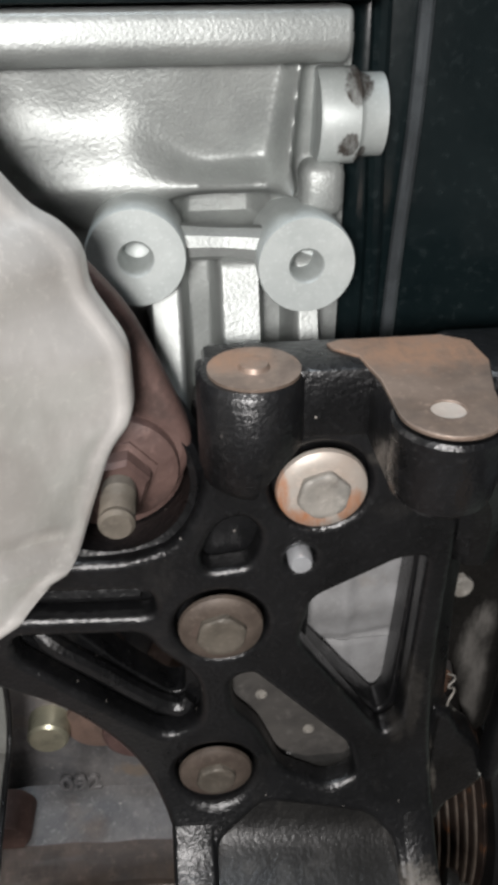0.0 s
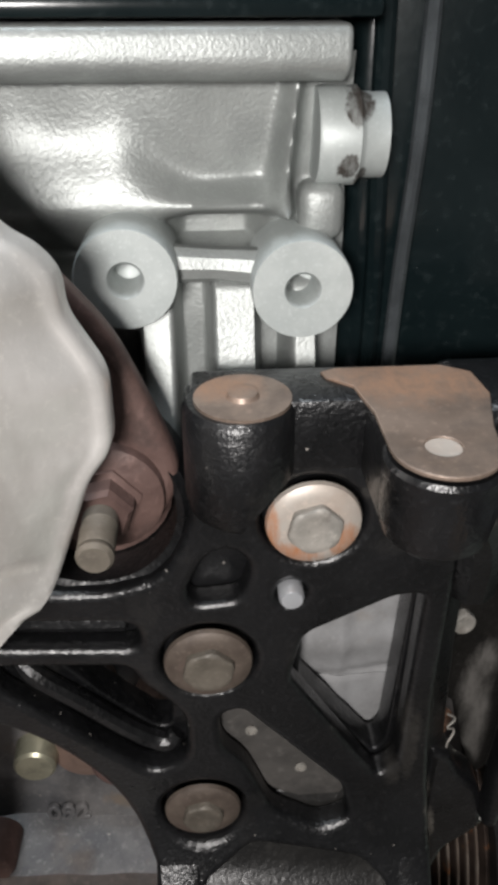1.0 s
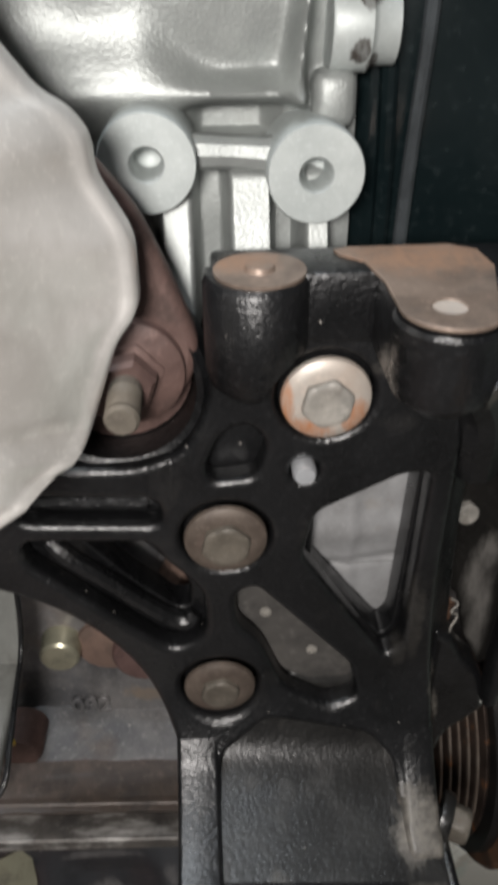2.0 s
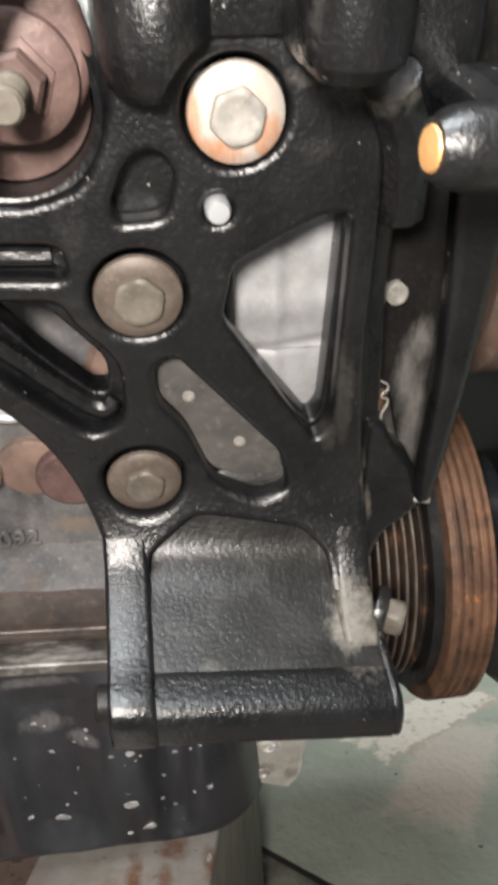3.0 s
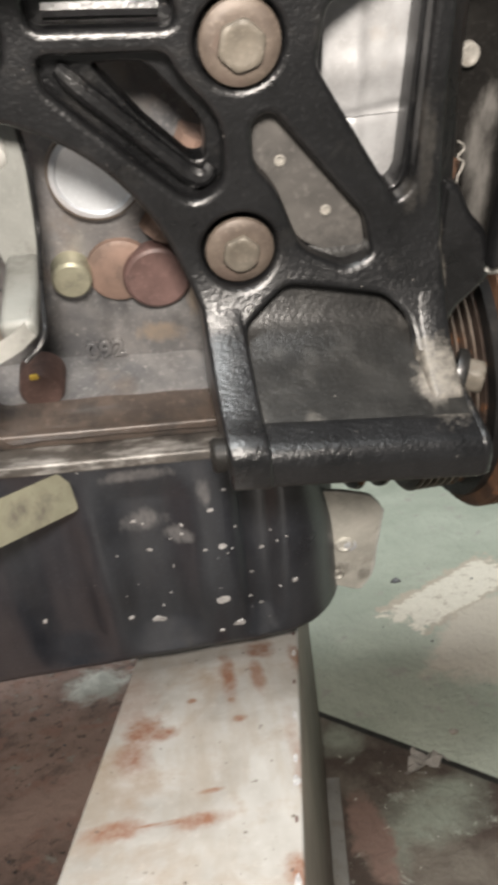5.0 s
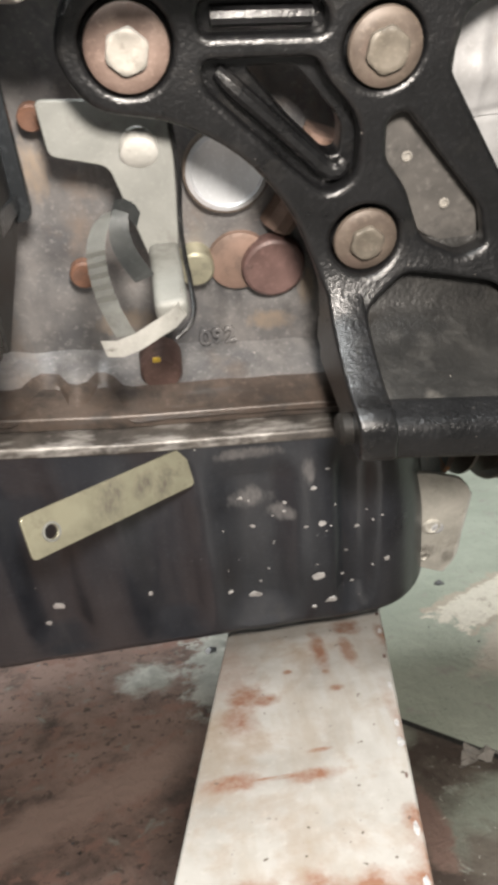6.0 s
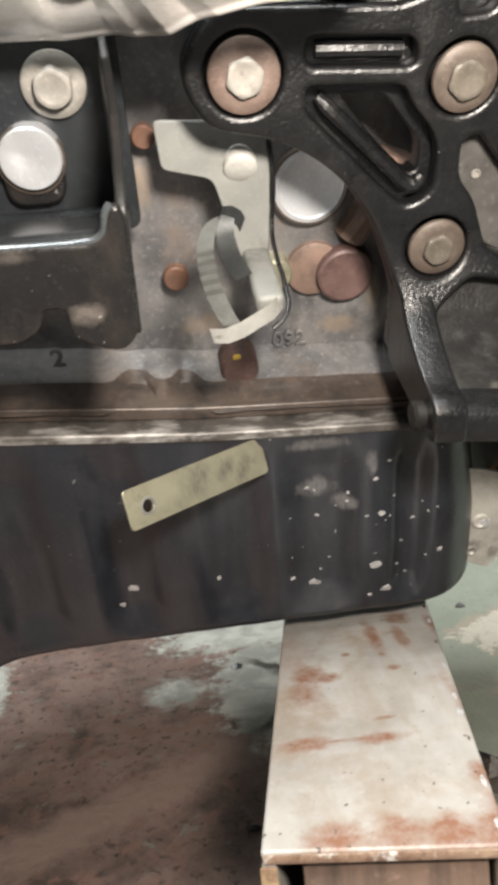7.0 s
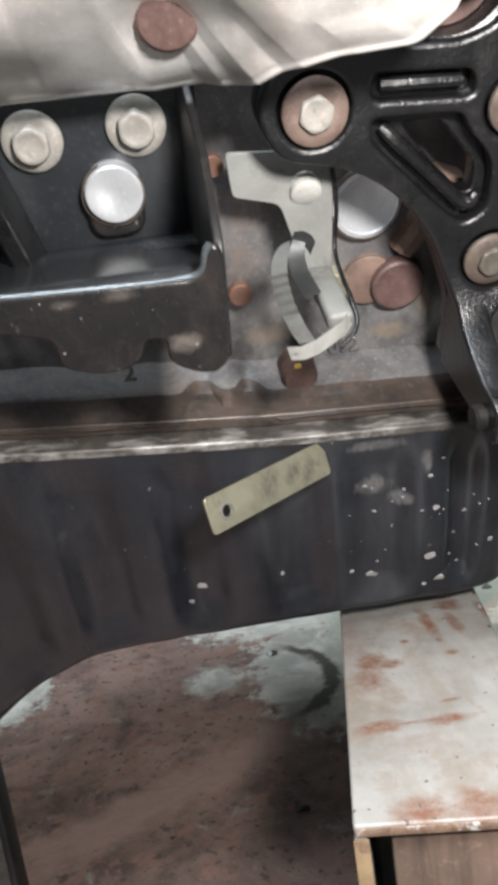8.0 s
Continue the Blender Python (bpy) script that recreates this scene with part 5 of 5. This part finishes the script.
# ---- black side mount with its bolts ----
def side_mount():
    t = thing("side_mount", "black pressed steel mount bolted to the block", "engine mount", (-0.2, 0.0, 0.65))
    part("back_plate", plate([rounded([(-0.30, 0.82), (-0.140, 0.82), (-0.140, 0.690), (-0.30, 0.690)], 0.006)], 0.022, 0.028, 0.001), BLACK_GLOSS, t)
    # the flange runs out from the back plate, cut away at its top, and leans in a little
    fl = profile_bar(rounded([(0.024, 0.780, 0.002), (0.008, 0.780, 0.004), (-0.030, 0.757, 0.02), (-0.0715, 0.738, 0.006), (-0.0715, 0.688, 0.003), (0.024, 0.688, 0.002)]), -0.1500, -0.1462, 0.001)
    for v in fl.vertices:
        v.co.x += 0.09 * min(0.055, 0.024 - v.co.y) + 0.03 * (v.co.z - 0.72)
    part("side_flange", fl, BLACK_DULL, t)
    prof = rounded([(0.030, 0.7005), (-0.060, 0.7266), (-0.068, 0.7236), (-0.068, 0.7156), (0.030, 0.694)], 0.004)
    part("shelf", profile_bar(prof, -0.30, -0.1440, 0.001), BLACK_GLOSS, t, "glossy black shelf")
    apron = [(-0.3, 0.7342), (-0.1547, 0.7276), (-0.1501, 0.7298), (-0.1475, 0.7377), (-0.1459, 0.7399), (-0.143, 0.7396), (-0.1417, 0.7346), (-0.1421, 0.7154), (-0.1428, 0.6944), (-0.1442, 0.6884), (-0.1494, 0.6837), (-0.1559, 0.6846), (-0.1643, 0.689), (-0.1682, 0.6938), (-0.1671, 0.7031), (-0.1762, 0.7042), (-0.1781, 0.6961), (-0.1848, 0.6915), (-0.196, 0.6908), (-0.2104, 0.6966), (-0.2105, 0.7099), (-0.2295, 0.7158), (-0.3, 0.7158)]
    part("front_apron", plate([rounded(apron, 0.0045)], -0.0745, -0.0690, 0.002, steps=3), MOUNT_DIRTY, t, "grimy black apron with two hanging lobes")
    # the rim's grey paints the highlight on the shelf's black edge
    part("shelf_rim", tube([(-0.3, -0.0725, 0.7342), (-0.1547, -0.0725, 0.7276), (-0.1501, -0.0725, 0.7298), (-0.1475, -0.0725, 0.7377), (-0.1459, -0.0725, 0.7399)], 0.0016), RIB_HIGHLIGHT, t, "black shelf rim with its highlight painted grey")
    for x, z in ((-0.2135, 0.755), (-0.1675, 0.756)):
        bolt(t, (x, 0.021, z), 0.0135, 0.0088, BOLT_GREY, BOLT_GREY, height=0.006, spin=0.5, label="grey flanged bolt")
    part("core_plug", lathe([(0.0134, -0.012), (0.0134, 0.001), (0.0128, 0.0018), (0.011, 0.0018), (0.005, 0.0009), (0, 0.0006)], (-0.1825, 0.0145, 0.7290), TOWARDS, 40), PLUG, t, "bright bare steel plug")
    part("core_plug_rim", lathe([(0.0134, 0), (0.0146, 0.001), (0.0146, 0.006), (0.0138, 0.0066), (0.0134, 0.004)], (-0.1830, 0.0215, 0.7275), TOWARDS, 40, close=False), WASHER_BROWN, t)
    part("plug_boss", plate([rounded([(-0.1965, 0.728, 0.002), (-0.1695, 0.728, 0.002), (-0.1705, 0.707, 0.011), (-0.1965, 0.707, 0.011)], steps=6)], 0.0165, 0.0218, 0.002, steps=3), MOUNT_DIRTY, t)
    part("slanted_rib", plate([rounded([(-0.250, 0.80), (-0.242, 0.80), (-0.218, 0.694), (-0.228, 0.694)], 0.002)], -0.010, 0.022, 0.0015), BLACK, t)


side_mount()


# ---- zinc bracket with its spring clip ----
def clip_bracket():
    t = thing("clip_bracket", "thin zinc plated bracket with a bent cable clip", "bracket", (-0.09, 0.03, 0.66))

    def leaned(me):
        """The plate leans out from the block towards its lower end."""
        for v in me.vertices:
            v.co.y -= 0.18 * (0.735 - v.co.z)
        return me

    out = [(-0.1295, 0.7370, 0.003), (-0.106, 0.7350, 0.010), (-0.098, 0.7335, 0.006), (-0.086, 0.7325, 0.005), (-0.0800, 0.7290, 0.003), (-0.0790, 0.712, 0.004), (-0.0805, 0.690, 0.004), (-0.0815, 0.674, 0.003), (-0.0945, 0.672, 0.002), (-0.1020, 0.698, 0.004), (-0.1055, 0.7105, 0.004), (-0.1280, 0.7165, 0.003)]
    part("plate", leaned(plate([rounded(out)], 0.0245, 0.0267, 0.0006)), ZINC, t)
    part("rivet", lathe([(0.0070, -0.03), (0.0078, 0), (0.0076, 0.002), (0.006, 0.0032), (0, 0.0036)], (-0.0925, 0.0205, 0.7155), (0, -0.93, -0.36), 28), ZINC_PALE, t)

    def strap(line, w, way, thick=0.0012):
        bm = bmesh.new()
        rows = []
        for p in line:
            p, d = Vector(p), Vector(way) * w / 2
            rows.append([bm.verts.new(p - d), bm.verts.new(p + d)])
        for a, b in zip(rows, rows[1:]):
            bm.faces.new((a[0], a[1], b[1], b[0]))
        bmesh.ops.solidify(bm, geom=bm.faces[:], thickness=thick)
        return bm

    # the arm with its pressed corrugations, the dark tongue inside it, and the folded lip
    line = []
    for k in range(29):
        u = k / 28
        p = Vector((-0.1020, -0.004, 0.7035)) * (1 - u) ** 3 + 3 * u * (1 - u) ** 2 * Vector((-0.1170, -0.010, 0.7035)) + 3 * u * u * (1 - u) * Vector((-0.1165, -0.028, 0.6860)) + u ** 3 * Vector((-0.1060, -0.0440, 0.6720))
        if 0.45 < u < 0.85:
            p += Vector((0.0, -0.0007, 0.0004)) * (1 if k % 2 else -1)
        line.append(p)
    part("clip_arm", strap(line, 0.0078, (0.95, -0.20, 0.22), 0.0016), ZINC, t, smooth=60)
    part("clip_tongue", strap([(-0.1010, -0.0080, 0.7065), (-0.1035, -0.0115, 0.7020), (-0.1040, -0.0135, 0.6970), (-0.1030, -0.0145, 0.6915), (-0.1005, -0.0150, 0.6855), (-0.0970, -0.0150, 0.6785)], 0.0082, (0.95, 0.1, 0.28), 0.002), CLIP_DARK, t, "dark bent tongue", 60)
    part("tongue_tab", strap([(-0.1050, -0.0080, 0.7060), (-0.1010, -0.0095, 0.7065), (-0.0975, -0.0110, 0.7045), (-0.0960, -0.0120, 0.7015)], 0.0070, (0.35, -0.1, 0.93), 0.0022), CLIP_DARK, t, smooth=60)
    part("clip_block", box((-0.0945, -0.034, 0.6690), (-0.0815, 0.0165, 0.6780), 0.0028, 3), ZINC, t)
    lip_line = [(-0.1150, -0.0455, 0.6685), (-0.1090, -0.0475, 0.6690), (-0.1020, -0.0465, 0.6705), (-0.0945, -0.0430, 0.6725), (-0.0880, -0.0390, 0.6735), (-0.0835, -0.0330, 0.6745), (-0.0825, -0.0260, 0.6755)]
    part("clip_lip", strap(lip_line, 0.0068, (-0.22, 0.25, 0.94), 0.0035), ZINC_PALE, t, "thick pale bent lip", 60)
    part("edge_trim", tube([(-0.0792, 0.022, 0.729), (-0.0780, 0.018, 0.706), (-0.0798, 0.014, 0.686), (-0.0800, -0.002, 0.6795), (-0.0795, -0.020, 0.6755), (-0.0810, -0.034, 0.6690), (-0.0880, -0.038, 0.6640)], 0.0011), BLACK, t, "thin black edge trim")


clip_bracket()


# ---- loose zinc strip on the pan, and the tab at its end ----
def zinc_strip():
    t = thing("zinc_strip", "yellow zinc plated steel strip with one hole, leaning on the pan", "metal strip", (-0.12, -0.04, 0.57))
    a, b = Vector((-0.1555, -0.054, 0.5845)), Vector((-0.099, -0.012, 0.5685))
    u = (b - a).normalized()
    v = Vector((0, 0.62, 0.78))
    v = (v - u * u.dot(v)).normalized()
    length = (b - a).length + 0.010
    w = 0.020
    me = plate([rounded([(-0.010, -w / 2), (length, -w / 2), (length, w / 2), (-0.010, w / 2)], 0.0025), ring(0.002, -0.001, 0.0032, 20)], -0.0008, 0.0008, 0.0003)
    me.transform(Matrix((u, -u.cross(v), v)).transposed().to_4x4())
    me.transform(Matrix.Translation(a))
    body = part("strip", me, ZINC_YELLOW, t)
    rim = lathe([(0.0034, 0), (0.0046, 0), (0.0044, 0.0007), (0.0036, 0.0008)], (0, 0, 0), (0, -1, 0), 24, close=False)
    bmesh.ops.transform(rim, matrix=Matrix.Translation(a) @ Matrix((u, -u.cross(v), v)).transposed().to_4x4() @ Matrix.Translation((0.002, -0.0008, -0.001)), verts=rim.verts)
    part("hole_rim", rim, ZINC, t, "raised bright rim of the hole")
    return t


zinc_strip()


def pan_tab():
    t = thing("pan_tab", "pale bent steel tab at the end of the pan", "metal tab", (0.045, 0.0, 0.48))
    part("tab", plate([rounded([(0.024, 0.531, 0.003), (0.042, 0.527, 0.004), (0.059, 0.520, 0.004), (0.0665, 0.509, 0.004), (0.0630, 0.446, 0.004), (0.0575, 0.436, 0.004), (0.030, 0.452, 0.003)])], 0.002, 0.0045, 0.0006), TAB, t)
    part("rivet", lathe([(0.004, 0), (0.0036, 0.0012), (0, 0.0016)], (0.0495, 0.002, 0.4805), TOWARDS, 20), PLUG, t)
    part("edge_lip", tube([(0.0665, 0.0032, 0.506), (0.0648, 0.0032, 0.475), (0.0630, 0.0032, 0.449), (0.0575, 0.0032, 0.4375)], 0.0014), ZINC_PALE, t, "thin rolled edge")
    for x, z, r in ((0.0457, 0.483, 0.0058), (0.0433, 0.4565, 0.0042)):
        part("dimple", lathe([(r, -0.0006), (r * 0.92, 0.0014), (r * 0.72, 0.0018), (r * 0.5, 0.0004), (0, 0.0002)], (x, 0.002, z), TOWARDS, 24), TAB, t, "round pressed dimple")
    part("side_fold", box((0.0245, -0.004, 0.455), (0.0275, 0.002, 0.527), 0.001), TAB, t)


pan_tab()


# ---- the steel stand under the engine ----
def steel_stand():
    t = thing("steel_stand", "white painted steel box stand with rust spots", "stand", (-0.04, 0.05, 0.0), engine=False)
    back, front = 0.46, -0.063

    def place(bm):
        """From a frame along the stand to the world: it runs slightly askew to the engine."""
        bmesh.ops.transform(bm, matrix=Matrix.Translation((-0.0525, 0.05, 0)) @ pose(0, 0, 0, 0, 0, -10.0) @ Matrix.Translation((0, -0.05, 0)), verts=bm.verts)
        return bm

    w, h = 0.0495, 0.342
    part("top_plate", place(box((-w, front, h - 0.005), (w, back, h), 0.0016, 3)), STAND, t)
    part("cut_edge", place(box((-w + 0.001, front - 0.0012, h - 0.0052), (w - 0.001, front - 0.0002, h - 0.0012), 0.0004)), RUST_EDGE, t, "rusty cut edge of the top plate")
    part("side_plate", place(box((-w, front, 0.011), (-w + 0.006, back, h - 0.0052), 0.0015)), STAND, t)
    part("side_plate", place(box((w - 0.006, front, 0.011), (w, back, h - 0.0052), 0.0015)), STAND_SIDE, t, "brown streaked side plate")
    part("front_board", place(box((-w + 0.016, front + 0.004, 0.0), (w - 0.008, front + 0.02, h - 0.008), 0.002)), WOOD_DARK, t, "brown board set into the open end")
    part("leg_edge", place(box((-w - 0.0006, front - 0.0018, 0.011), (-w + 0.0065, front - 0.0003, h - 0.0065), 0.0005)), YELLOW_RUST, t, "yellow rusty edge of the stand leg")
    rng = random.Random(12)
    for k in range(9):
        a, s = -0.05 + 0.027 * k + rng.uniform(-0.008, 0.008), rng.uniform(0.0022, 0.0048)
        bm = bmesh.new()
        bmesh.ops.create_icosphere(bm, subdivisions=2, radius=1)
        for v in bm.verts:
            v.co = Vector((w - 0.0026 + v.co.x * s * 0.55, a + v.co.y * s * rng.uniform(1.0, 2.2), h - 0.0012 + v.co.z * 0.0016))
        part("paint_flake", place(bm), rng.choice((CHIP, CHIP, RUST_DARK)), t, "bare worn edge where paint has flaked")
    part("base_flange", place(box((-w - 0.012, front, 0.0005), (w + 0.014, back, 0.010), 0.001)), STAND, t)


steel_stand()


def support_block():
    t = thing("support_block", "dark oily timber block on the floor", "block", (-0.42, 0.3, 0.0), engine=False)
    part("timber", box((-0.50, 0.16, 0.0), (-0.345, 0.185, 0.285), 0.004), BLACK_DULL, t)
    part("end_cap", box((-0.4985, 0.1565, 0.01), (-0.349, 0.1597, 0.280), 0.001), DARK_HOLE, t)


support_block()


# ---- litter on the floor ----
def litter(name, label, at, size, mat, seed, flat=0.5):
    """A small angular crumb lying on the floor."""
    rng = random.Random(seed)
    t = thing(name, label, "litter", at, "litter on the floor", engine=False)
    bm = bmesh.new()
    bmesh.ops.create_icosphere(bm, subdivisions=1, radius=1)
    for v in bm.verts:
        v.co *= rng.uniform(0.6, 1.15)
        v.co = Vector((v.co.x * size, v.co.y * size * rng.uniform(0.5, 0.8), max(-0.3, v.co.z) * size * flat)) + Vector((at[0], at[1], at[2] + 0.3 * size * flat))
    part("crumb", bm, mat, t, smooth=10)


litter("stone_chip", "small dark stone chip lying on green floor", (0.293, 0.905, 0), 0.012, IRON, 1)
def plastic_scrap():
    """A torn triangle of film, crumpled into folds."""
    rng = random.Random(31)
    t = thing("plastic_scrap", "crumpled torn grey plastic scrap on the floor", "litter", (0.176, 0.448, 0), "litter on the floor", engine=False)
    corners = (Vector((0.153, 0.433, 0)), Vector((0.206, 0.445, 0)), Vector((0.174, 0.471, 0)))
    bm, rows, n = bmesh.new(), [], 7
    for i in range(n + 1):
        row = []
        for j in range(n + 1 - i):
            u, v = i / n, j / n
            p = corners[0] * (1 - u - v) + corners[1] * u + corners[2] * v
            row.append(bm.verts.new((p.x + rng.uniform(-0.0022, 0.0022), p.y + rng.uniform(-0.0022, 0.0022), 0.0008 + rng.choice((0.0, 0.002, 0.005, 0.0085)))))
        rows.append(row)
    for i in range(n):
        for j in range(n - i):
            bm.faces.new((rows[i][j], rows[i + 1][j], rows[i][j + 1]))
            if j < n - i - 1:
                bm.faces.new((rows[i + 1][j], rows[i + 1][j + 1], rows[i][j + 1]))
    back = bmesh.ops.duplicate(bm, geom=bm.faces[:])["geom"]
    for v in back:
        if isinstance(v, bmesh.types.BMVert):
            v.co.z -= 0.0006
    bmesh.ops.reverse_faces(bm, faces=[f for f in back if isinstance(f, bmesh.types.BMFace)])
    part("film", bm, FILM, t, smooth=10)


plastic_scrap()
litter("pink_crumb", "tiny pink plastic crumb on green floor", (0.23, 0.492, 0), 0.008, WASHER_CREAM, 3)
litter("stone_chip", "small dark stone chip lying on the floor", (-0.113, 0.415, 0), 0.010, IRON, 4)
litter("stone_chip", "small dark crumb lying on the floor", (-0.108, 0.795, 0), 0.012, IRON, 5)
for k in range(26):
    r = random.Random(100 + k)
    x, y = r.uniform(-0.5, 0.45), r.uniform(0.32, 0.95)
    litter("grit", "tiny crumb of grit on the dirty floor", (x, y, 0), r.uniform(0.0018, 0.004), r.choice((IRON, CHIP, IRON)), 200 + k)
